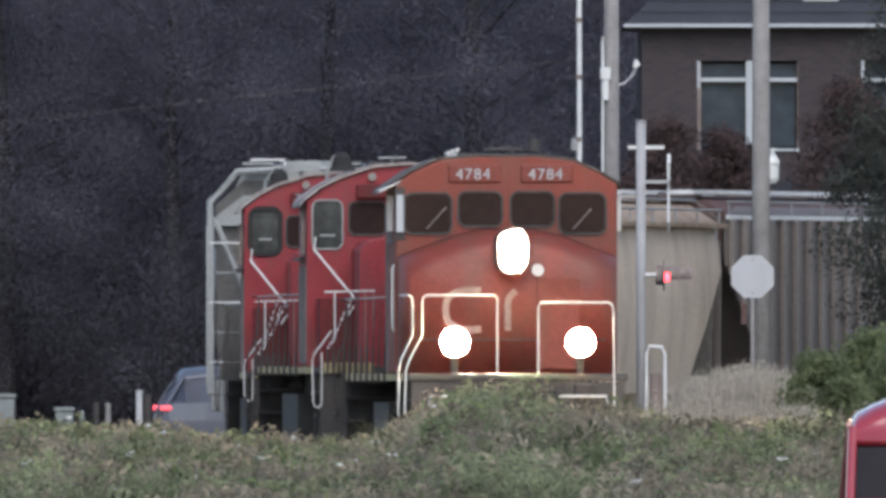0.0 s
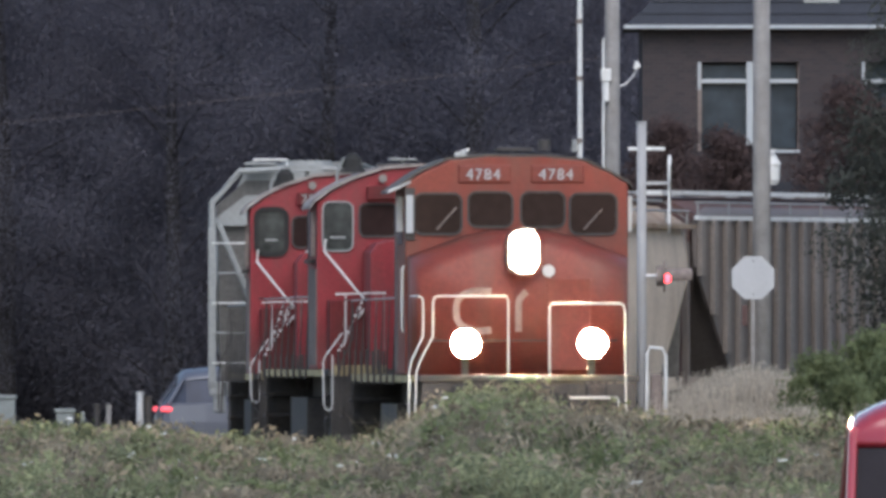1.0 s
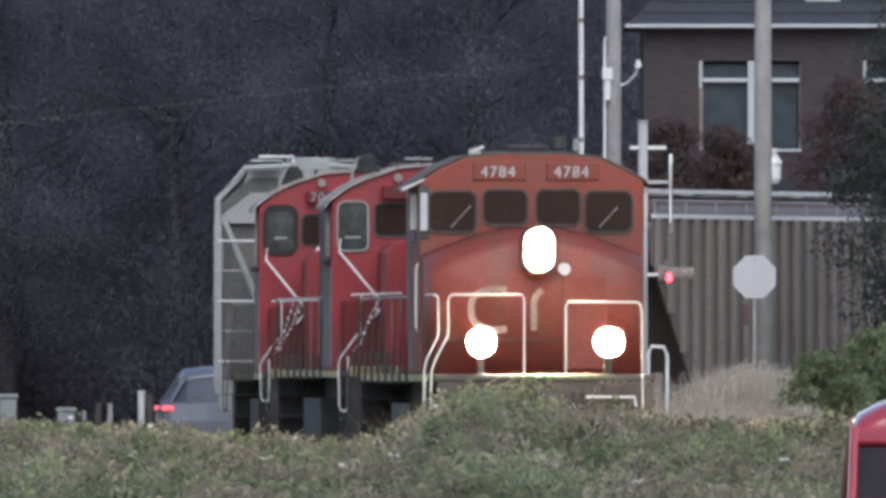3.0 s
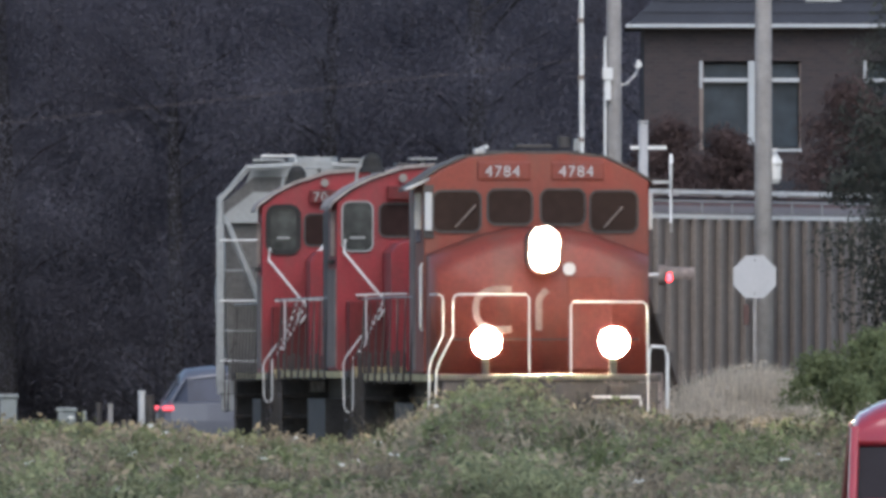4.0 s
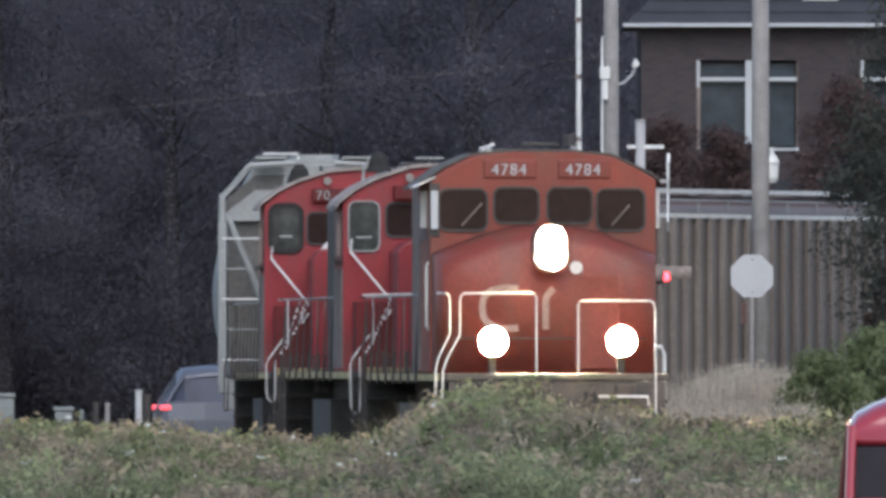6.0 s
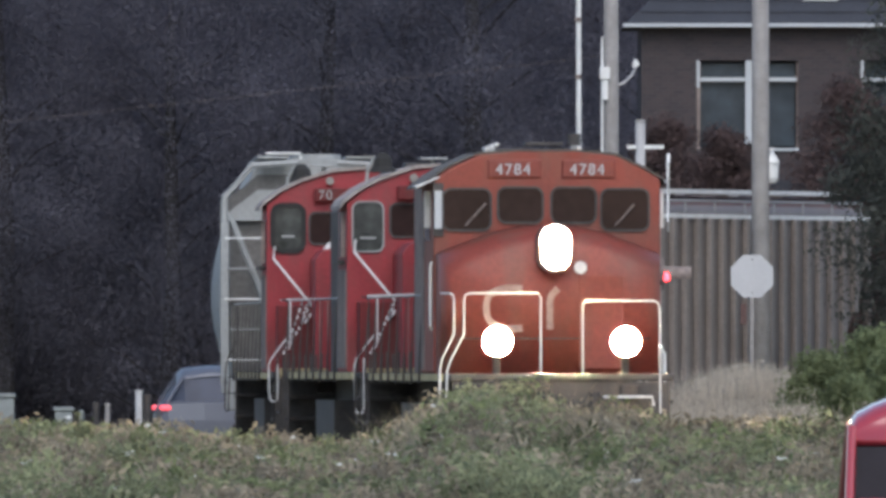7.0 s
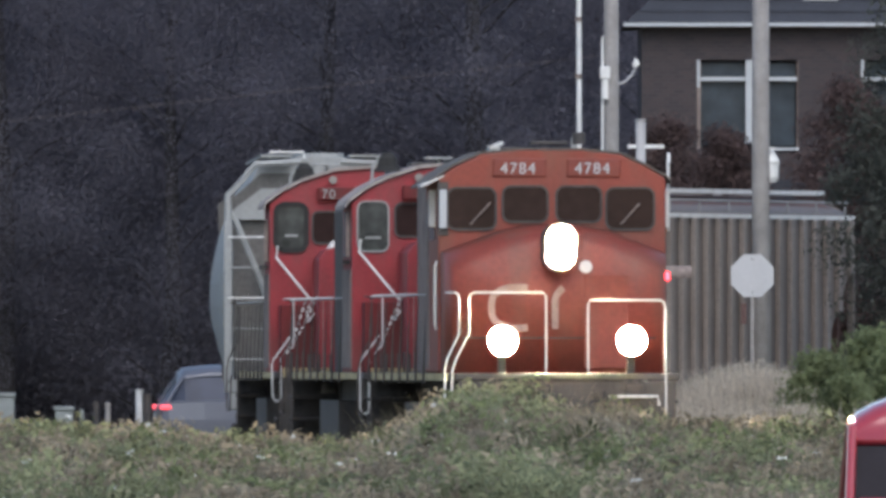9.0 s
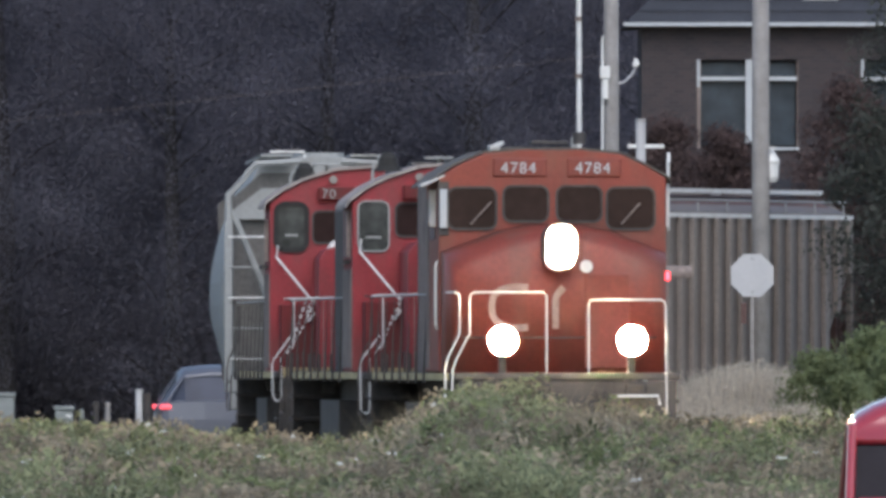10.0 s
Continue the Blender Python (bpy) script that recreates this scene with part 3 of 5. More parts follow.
def yard_loco(digits, label, eave=3.97, win=(-1.41, -0.99, 3.29, 3.98), screen=(-0.87, -0.36)):
    lo = thing("trailing_locomotive", label, "locomotive", "trailing locomotives")
    loco_frame(lo, -2.6, 14.4, (0.9, 10.3))
    g = eave - 3.97
    arch = [(-1.50, 3.97), (-1.25, 4.16), (-0.98, 4.30), (-0.5, 4.46), (0, 4.50), (0.5, 4.46), (0.98, 4.30), (1.25, 4.16), (1.50, 3.97)]
    prof = [(-1.50, 1.56)] + [(x, z + g) for x, z in arch] + [(1.50, 1.56)]
    part("cab", prism(prof, 0.0, 2.0, bevel=0.02), RED, lo)
    up = [(-1.60, 3.93 + g)] + [(x * 1.03, z + 0.05) for x, z in prof[1:-1]] + [(1.60, 3.93 + g)]
    roof = bmesh.new()
    loft([[Vector((x, y, z)) for x, z in up] + [Vector((x, y, z - 0.045)) for x, z in up[::-1]] for y in (-0.06, 2.2)], roof)
    part("cab_roof", roof, ROOFGREY, lo, "weathered grey arched roof")
    for s in (-1, 1):
        a, b = sorted((win[0] * s, win[1] * s))
        w = part("front_window", prism(rounded(a, b, win[2], win[3], 0.1), -0.014, 0.02), PALEGLASS, lo)
        part("gasket", ring_frame(a, b, win[2], win[3], 0.1, 0.022 if digits == "" else 0.075, -0.035, 0.01), PALEGREY if digits == "" else RUBBER, w)
        part("blind", box(a + 0.1, b - 0.1, -0.022, -0.016, win[2] + 0.17, win[2] + 0.20), PALEGREY, w)
        a, b = sorted((screen[0] * s, screen[1] * s))
        w = part("windscreen", prism(rounded(a, b, 3.50, 3.95, 0.08), -0.014, 0.02), DARKGLASS, lo)
        part("gasket", ring_frame(a, b, 3.50, 3.95, 0.08, 0.03, -0.03, 0.01), BLACK, w)
        nb = part("number_board", box(min(-0.78 * s, -0.22 * s), max(-0.78 * s, -0.22 * s), -0.16, 0.02, 4.02 + g, 4.22 + g, 0.02), DARKRED, lo)
        if digits and s > 0:
            lettering(digits, 0.2, PALEGREY, nb, -0.62, -0.168, 4.05 + g)
        part("class_lamp", disc(-0.55 * s, -0.05, 4.33 + g, 0.06, 0.14), CLASSLAMP, lo)
        # diagonal rail from the cab corner down to the platform rail
        grab(lo, [(-1.38 * s, -0.08, 3.45), (-1.40 * s, -0.08, 3.27), (-0.95 * s, -0.45, 2.70), (-0.86 * s, -0.55, 2.60), (-0.84 * s, -0.6, 2.45), (-0.95 * s, -0.7, 2.3)], 0.018, name="diagonal_rail")
        yard_rails(lo, s, -2.64, 0.97 if digits == "" else 1.12, digits != "")
        corner_rail(lo, s, 14.42, 1.0, -1, 0.0125, TRUCK)
        w = part("side_window", box(1.508 * s - 0.008, 1.508 * s + 0.008, 0.4, 1.6, 3.2, 3.85), DARKGLASS, lo)
        part("armrest", box(min(1.5 * s, 1.6 * s), max(1.5 * s, 1.6 * s), 0.4, 1.6, 3.1, 3.16), BLACK, lo)
        # Grey panel laid over the red lower cab side.
        part("side_panel", box(1.505 * s - 0.012, 1.505 * s + 0.012, 0.06, 1.9, 1.62, 3.02), SIDEGREY, lo)
        part("wind_deflector", box(1.54 * s - 0.03, 1.54 * s + 0.03, 0.24, 0.28, 3.2, 3.85), SIDEGREY, lo)
        part("journal_cover", box(-1.22 * s - 0.12, -1.22 * s + 0.12, -1.85, -1.6, 0.55, 0.98, 0.03), TRUCK, lo)
    # Dark red boxes before the lower cab front, darker than the cab paint.
    for s in (-1, 1):
        part("dark_platform_box", box(min(0.60 * s, 1.36 * s), max(0.60 * s, 1.36 * s), -0.62, -0.02, 1.565, 2.56, 0.02), DARKRED, lo, "dark red box on the platform")
    # short hood
    out = [(-0.84, 1.56), (-0.84, 3.25), (-0.74, 3.38), (-0.55, 3.43), (0.55, 3.43), (0.74, 3.38), (0.84, 3.25), (0.84, 1.56)]
    part("short_hood", prism(out, -1.9, 0.0, bevel=0.02), RED, lo)
    if digits:
        part("sand_filler", prism([(-0.70, 3.40), (-0.52, 3.42), (-0.55, 3.50), (-0.60, 3.52)], -1.3, -1.1, bevel=0.01), WHITE, lo)
    part("headlight", disc(0, -1.93, 3.15, 0.2, 0.1), BLACK, lo)
    bm = box(-0.3, 0.3, -2.1, -1.9, 1.6, 2.3, 0.02)
    part("equipment_box", bm, SIDEGREY, lo)
    for x in (-0.75, -0.62, -0.45, 0.45, 0.62, 0.75):
        grab(lo, [(x, -2.62, 1.3), (x, -2.78, 1.12), (x * 0.97, -2.8, 0.8), (x * 0.9, -2.72, 0.52)], 0.028, RUBBER, "brake_hose")
    for k, x in enumerate((-0.62, 0.62)):
        part("air_box", box(x - 0.14, x + 0.14, -2.8, -2.6, 1.18, 1.40, 0.03), TRUCK, lo)
        part("air_box", box(x - 0.13, x + 0.13, -2.78, -2.6, 0.78, 1.0, 0.03), TRUCK, lo)
    hood(lo, 2.0, 13.7, 0.86, 4.18, BLACK)
    bell = bmesh.new()
    loft([[Vector((-0.95 + r * math.cos(a), 0.6 + r * math.sin(a), z)) for a in (2 * math.pi * k / 16 for k in range(16))] for r, z in ((0.2, 4.42), (0.15, 4.5), (0.13, 4.62), (0.06, 4.7))], bell)
    part("bell", bell, RUBBER, lo, "sooty black bell")
    part("bell_yoke", tube([(-1.18, 0.6, 4.25), (-1.16, 0.6, 4.5), (-1.08, 0.6, 4.62), (-0.95, 0.6, 4.66)], 0.022), PALEGREY, lo)
    ax, az = (-0.2, 4.60) if digits == "" else (-0.6, 4.66)
    ant = tube([(ax, 1.0, 4.45), (ax, 1.0, az)], 0.03)
    box(ax - 0.2, ax + 0.2, 0.8, 1.2, az, az + 0.03, 0.01, ant)
    part("antenna_plate", ant, PALEGREY, lo)
    part("exhaust_stack", box(-0.3, 0.3, 5.5, 6.1, 4.18, 4.6, 0.03), BLACK, lo)
    part("air_filter_box", box(-0.7, 0.7, 3.0, 5.0, 4.18, 4.50, 0.06), BLACK, lo)
    for s in (-1, 1):
        part("side_handrail", tube([(1.49 * s, 2.2, 2.62), (1.49 * s, 13.9, 2.62)], 0.013), PALEGREY, lo)
        for k in range(8):
            y = 2.3 + k * 1.62
            part("stanchion", tube([(1.53 * s, y, 1.42), (1.53 * s, y, 1.75), (1.49 * s, y, 2.62)], 0.024, 8, None, 0.005), BLACK, lo)
    return lo


def hopper(name, label, paint, roofpaint, width, eave, top, round_side, ribs, length=14.6, endpaint=None):
    """A covered hopper: bulged or ribbed body, slope sheets, end frames with ladders, roof walk with rails."""
    car = thing(name, label, "hopper car", "hopper cars")
    h = width / 2
    y0, y1 = 1.6, length - 1.6
    depth = 0.42 if paint is PALEGREY else 0.16

    def section(y, squeeze, low):
        pts = []
        n = 9
        for k in range(n + 1):
            u = k / n
            z = low + (eave - low) * u
            x = h * squeeze
            if round_side:
                x = h * squeeze * (1 - depth + depth * math.sin(math.pi * (0.12 + 0.76 * (z - 1.15) / (eave - 1.15))))
            pts.append((x, z))
        pts += [(h * squeeze * 0.62, eave + (top - eave) * 0.75), (0.3, top)]
        full = pts + [(-x, z) for x, z in pts[::-1]]
        return [Vector((x, y, z)) for x, z in full]

    rings = [section(0.55, 0.93, eave - 0.7), section(y0, 1.0, 2.3), section(y0 + 0.9, 1.0, 1.15), section(y1 - 0.9, 1.0, 1.15), section(y1, 1.0, 2.3), section(length - 0.25, 0.97, eave - 0.9)]
    part("body", loft(rings), paint, car, smooth=False)
    lid = bmesh.new()
    k = 0.74 if round_side and paint is PALEGREY else 0.97
    prof = [(-h * k, eave - 0.03), (-h * 0.62, eave + (top - eave) * 0.75 + 0.03), (-0.3, top + 0.03), (0.3, top + 0.03), (h * 0.62, eave + (top - eave) * 0.75 + 0.03), (h * k, eave - 0.03), (h * (k - 0.02), eave - 0.10), (-h * (k - 0.02), eave - 0.10)]
    part("roof", prism(prof, 0.5, length - 0.5, lid), roofpaint, car)
    sill = box(-0.25, 0.25, -0.2, length + 0.2, 0.85, 1.15)
    box(-h * 0.97, h * 0.97, 0.0, 0.35, 1.22, 1.45, 0.02, sill)
    tail = 0.74 if round_side else 0.97
    box(-h * tail, h * tail, length - 0.35, length, 1.22, 1.45, 0.02, sill)
    for s in (-1, 1):
        box(min(h * 0.78 * s, h * 0.83 * s), max(h * 0.78 * s, h * 0.83 * s), 0.0, length, 1.24, 1.46, 0.01, sill)
    part("sill", sill, endpaint or paint, car)
    for k in range(3):
        yc = length * (0.28 + 0.22 * k)
        b = bmesh.new()
        loft([[Vector((-h * 0.8, yc - 1.3, 1.2)), Vector((h * 0.8, yc - 1.3, 1.2)), Vector((h * 0.8, yc + 1.3, 1.2)), Vector((-h * 0.8, yc + 1.3, 1.2))],
              [Vector((-0.5, yc - 0.4, 0.35)), Vector((0.5, yc - 0.4, 0.35)), Vector((0.5, yc + 0.4, 0.35)), Vector((-0.5, yc + 0.4, 0.35))]], b)
        part("discharge_bay", b, paint, car)
    for end, d in ((0.0, 1), (length, -1)):
        # corner posts, braces, rungs
        rear = round_side and d < 0
        for s in (-1, 1):
            if rear:
                part("ladder_stile", tube([(h * 0.60 * s, end, 1.2), (h * 0.60 * s, end, eave - 0.3)], 0.03, 6), paint, car)
                continue
            part("end_post", box(min(h * 0.90 * s, h * 0.98 * s), max(h * 0.90 * s, h * 0.98 * s), min(end, end + 0.09 * d), max(end, end + 0.09 * d), 1.35, eave - 0.5, 0.01), paint, car)
            part("end_post", tube([(h * 0.94 * s, end + 0.05 * d, eave - 0.05 - 0.5), (h * 0.94 * s, end + 0.05 * d, eave - 0.1), (h * 0.66 * s, end + 0.1 * d, top - 0.08), (h * 0.2 * s, end + 0.1 * d, top - 0.04)], 0.06 if paint is PALEGREY else 0.025, 6), paint, car)
            part("end_brace", tube([(h * 0.92 * s, end + 0.1 * d, eave - 0.35), (h * 0.86 * s, end + 0.12 * d, eave - 0.5), (h * 0.60 * s, end + 0.2 * d, 2.95), (h * 0.42 * s, end + 0.3 * d, 2.1)], 0.05, 6), paint, car)
            for k in range(5 if paint is PALEGREY else 0):
                z = 1.75 + k * 0.48
                part("rung", tube([(h * 0.94 * s, end, z), (h * 0.50 * s, end, z)], 0.016, 6), WHITE if k % 2 == 0 and paint is PALEGREY else paint, car)
            part("ladder_stile", tube([(h * 0.50 * s, end, 1.2), (h * 0.50 * s, end, eave - 0.1)], 0.022, 6), paint, car)
        crest = top - (0.27 if ribs else 0.46)
        sheet = [(-0.88 * h, top - 0.95), (-0.88 * h, crest - 0.33), (-0.6 * h, crest), (0.6 * h, crest), (0.88 * h, crest - 0.33), (0.88 * h, top - 0.95)]
        part("end_sheet", prism(sheet, min(end + 0.28 * d, end + 0.34 * d), max(end + 0.28 * d, end + 0.34 * d)), paint if endpaint is None else endpaint, car)
        # Added dark sheet paints in the shade of the open end recess.
        part("shade_sheet", prism([(-h * 0.86, 1.4), (-h * 0.90, eave - 0.14), (-h * 0.6, top - 0.22), (h * 0.6, top - 0.22), (h * 0.90, eave - 0.14), (h * 0.86, 1.4)], min(end + 0.42 * d, end + 0.48 * d), max(end + 0.42 * d, end + 0.48 * d)), endpaint or SHADEGREY, car)
        coupler(car, end - 0.3 * d, d)
        for s in () if rear else (-1, 1):
            part("stirrup", box(min(h * 0.80 * s, h * 0.93 * s), max(h * 0.80 * s, h * 0.93 * s), min(end + 0.02 * d, end + 0.2 * d), max(end + 0.02 * d, end + 0.2 * d), 0.95, 1.22, 0.03), paint, car)
        bogie(car, end + 1.9 * d, 1.78, 0.42)
        grab(car, [(-h * 0.52, end + 0.15 * d, top + 0.02), (-h * 0.52, end + 0.15 * d, top + 0.11), (-h * 0.17, end + 0.15 * d, top + 0.11), (-h * 0.17, end + 0.15 * d, top + 0.02)], 0.02, WHITE, "roof_grab")
    # roof walk boards and rails
    for s in (-1, 1):
        part("roof_walk", box(min(0.45 * s, 0.95 * s), max(0.45 * s, 0.95 * s), 0.1, length - 0.1, (top + 0.06) if ribs else (top + 0.031), top + (0.14 if ribs else 0.07)), WHITE if ribs else PALEGREY, car, "pale galvanised roof walk")
        bm = tube([(h * 0.97 * s, 0.4, eave + 0.22), (h * 0.97 * s, length - 0.4, eave + 0.22)], 0.025, 6)
        for k in range(10):
            y = 0.5 + k * (length - 1.0) / 9
            tube([(h * 0.97 * s, y, eave - 0.03), (h * 0.97 * s, y, eave + 0.22)], 0.02, 6, bm)
        if paint is PALEGREY:
            bm.free()
            continue
        part("roof_rail", bm, PALEGREY, car)
        part("eave_trim", box(min((h - 0.01) * s, (h + 0.06) * s), max((h - 0.01) * s, (h + 0.06) * s), 0.25, length - 0.25, eave - 0.1, eave - 0.02), WHITE if ribs else roofpaint, car)
    for k in range(5):
        y = 1.8 + k * (length - 3.6) / 4
        part("hatch", disc(0, y, top + 0.06, 0.4, 0.1, "z", 16), paint, car)
    if ribs:
        # Pale ribs on darker sheets carry the ribs' shade in their colour.
        lo_z = 1.2
        for s in (-1, 1):
            x0, x1 = sorted(((h - 0.06) * s, (h + 0.005) * s))
            ring = [(0.3, eave - 0.08), (0.3, eave - 0.95), (2.3, lo_z), (length - 2.3, lo_z), (length - 0.3, eave - 0.95), (length - 0.3, eave - 0.08)]
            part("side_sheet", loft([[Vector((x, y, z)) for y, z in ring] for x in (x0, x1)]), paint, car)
            for k in range(ribs):
                y = 0.45 + k * (length - 0.9) / (ribs - 1)
                edge = min(y, length - y)
                low = lo_z if edge > 2.3 else eave - 0.95 - (eave - 0.95 - lo_z) * max(0, edge - 0.3) / 2.0
                rx0, rx1 = sorted((h * s, (h + 0.10) * s))
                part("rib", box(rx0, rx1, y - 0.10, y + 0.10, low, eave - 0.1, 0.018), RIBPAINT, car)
    return car


# ---- crossing and street furniture ----
def utility_pole(label, x, y, r0, r1, top):
    p = thing("utility_pole", label, "utility pole", "poles", pose(x, y, -0.4))
    part("shaft", tube([(0, 0, 0), (0, 0, top * 0.5), (0, 0, top)], r0, 16, None, r1), POLEWOOD, p, smooth=True)
    return p


def stop_sign():
    s = thing("stop_sign", "octagonal road sign seen from its bare grey back", "road sign", "", pose(5.20, 370, -0.35))
    zc, r = 3.50, 0.388
    pts = [(r * math.cos(radians(22.5 + 45 * k)), zc + r * math.sin(radians(22.5 + 45 * k))) for k in range(8)]
    part("plate", prism(pts, 0, 0.006), SIGNBACK, s)
    part("post", box(-0.03, 0.03, 0.010, 0.05, 0, 3.85), POLEWOOD, s)
    part("bolt", disc(0, -0.004, zc - 0.28, 0.012, 0.01), TRUCK, s)
    part("bolt", disc(0, -0.004, zc + 0.28, 0.012, 0.01), TRUCK, s)
    part("marker_box", box(-0.19, -0.095, -0.03, 0.08, 2.69, 3.04, 0.01), MAROON, s)


def crossing_signal():
    s = thing("crossing_signal", "railway crossing signal mast with hooded lamps, one lit red", "crossing signal", "", pose(3.15, 350, -0.35))
    part("mast", tube([(0, 0, 0), (0, 0, 5.87)], 0.077, 14), MASTGREY, s, smooth=True)
    part("mast_cap", disc(0, 0, 5.88, 0.084, 0.05, "z"), MASTGREY, s)
    part("base_box", box(-0.2, 0.2, -0.2, 0.2, 0, 0.35, 0.03), GALV, s)
    part("top_arm", box(-0.21, 0.37, -0.03, 0.03, 5.44, 5.50, 0.008), WHITE, s)
    part("blade_bracket", box(0.06, 0.44, -0.02, 0.02, 4.9, 4.95), GALV, s)
    for a in (-12, 12):
        bm = box(-0.012, 0.012, -0.11, 0.11, -0.72, 0.72)
        b = part("crossbuck_blade", bm, WHITE, s, "white crossbuck board seen edge-on")
        b.matrix_basis = pose(0.43 + 0.02 * (a > 0), 0, 4.75, a * 3.4, 0, 0)
    part("guard_rail", tube([(0.08, -0.1, 0), (0.08, -0.1, 2.2), (0.13, -0.1, 2.32), (0.33, -0.1, 2.3), (0.38, -0.1, 2.18), (0.38, -0.1, 0)], 0.03), WHITE, s, "pale bent tube guard")
    part("control_case", box(0.14, 0.32, -0.08, 0.14, 0, 1.9, 0.03), SIDEGREY, s)
    part("lamp_arm", tube([(0, 0, 3.45), (0.36, 0, 3.45)], 0.035, 10), GALV, s)
    for y, lit in ((-0.38, True), (0.38, False)):
        part("lamp_arm", tube([(0.30, 0, 3.45), (0.30, y, 3.45)], 0.03, 8), GALV, s)
        plate = part("lamp_backplate", disc(0.36, y, 3.45, 0.25, 0.02, "x"), SIDEGREY, s)
        hd = bmesh.new()
        rings = []
        for x, r, cut in ((0.37, 0.13, 1), (0.58, 0.125, 1), (0.80, 0.12, 1)):
            rings.append([Vector((x, y + r * math.sin(a), 3.45 + r * math.cos(a))) for a in (radians(-125 + 250 * k / 14) for k in range(15))])
        vs = [[hd.verts.new(p) for p in r] for r in rings]
        for a, b in zip(vs, vs[1:]):
            for k in range(14):
                hd.faces.new((a[k], a[k + 1], b[k + 1], b[k]))
        part("hood", hd, SIDEGREY, s)
        part("lamp_housing", disc(0.30, y, 3.45, 0.16, 0.12, "x"), SIDEGREY, s)
        bulb = bmesh.new()
        bmesh.ops.create_uvsphere(bulb, u_segments=12, v_segments=8, radius=0.085, matrix=Matrix.Translation((0.40, y - 0.06, 3.43)))
        part("lens", bulb, SIGNALGLOW if lit else REDLENS, s, "lit red lens" if lit else "")


def poles():
    p = utility_pole("tall weathered grey wooden utility pole by the crossing", 5.66, 392, 0.175, 0.135, 12.5)
    lamp = bmesh.new()
    loft([[Vector((0.175 + r * math.cos(a), 0.14 + r * math.sin(a), z)) for a in (2 * math.pi * k / 10 for k in range(10))] for r, z in ((0.02, 5.90), (0.05, 5.87), (0.15, 5.70), (0.165, 5.68), (0.165, 5.64), (0.15, 5.62), (0.145, 5.38), (0.10, 5.29))], lamp)
    part("lantern", lamp, WHITE, p, "white lantern-shaped fitting")
    part("lantern_arm", box(0.1, 0.26, -0.02, 0.02, 5.88, 5.92), GALV, p)
    q = utility_pole("grey utility pole with a white cable box and lamp arm", 3.22, 420, 0.165, 0.13, 13)
    part("cable_box", box(-0.22, -0.02, -0.24, -0.1, 7.48, 7.72, 0.02), WHITE, q, "white cable box")
    part("cable_box", box(-0.16, -0.06, -0.22, -0.12, 7.1, 7.48, 0.01), WHITE, q)
    part("conduit", tube([(-0.17, -0.1, 0.4), (-0.17, -0.1, 8.25), (-0.15, -0.08, 8.3)], 0.025), WHITE, q, "white conduit")
    part("lamp_arm", tube([(0.1, 0, 7.38), (0.25, 0, 7.42), (0.40, 0, 7.58), (0.47, 0, 7.72)], 0.022), GALV, q)
    part("lamp_head", prism([(0.40, 7.72), (0.44, 7.88), (0.50, 7.86), (0.55, 7.76), (0.46, 7.70)], -0.09, 0.09, bevel=0.01), WHITE, q, "small white lamp head")
    m = thing("antenna_mast", "slim white-painted mast with a small box", "mast", "poles", pose(2.62, 425, -0.4))
    part("tube", tube([(0, 0, 0), (0.02, 0, 6), (0, 0, 13)], 0.05, 10), WHITE, m)
    for z in (5.4, 6.4, 7.6, 8.7):
        part("clamp", disc(0, 0, z, 0.065, 0.09, "z"), SIDEGREY, m)
    part("control_box", box(-0.14, -0.03, -0.08, 0.08, 6.18, 6.42, 0.02), PALEGREY, m)
    w = bmesh.new()
    pts = [(-30 + 33.2 * u, 415 + 5 * u, 4.15 + 3.4 * u - 0.5 * u * (1 - u)) for u in (k / 30 for k in range(31))]
    tube(pts, 0.0035, 5, w)
    tagged(part("overhead_wire", w, SIDEGREY), "thin overhead service wire between poles", "wire")


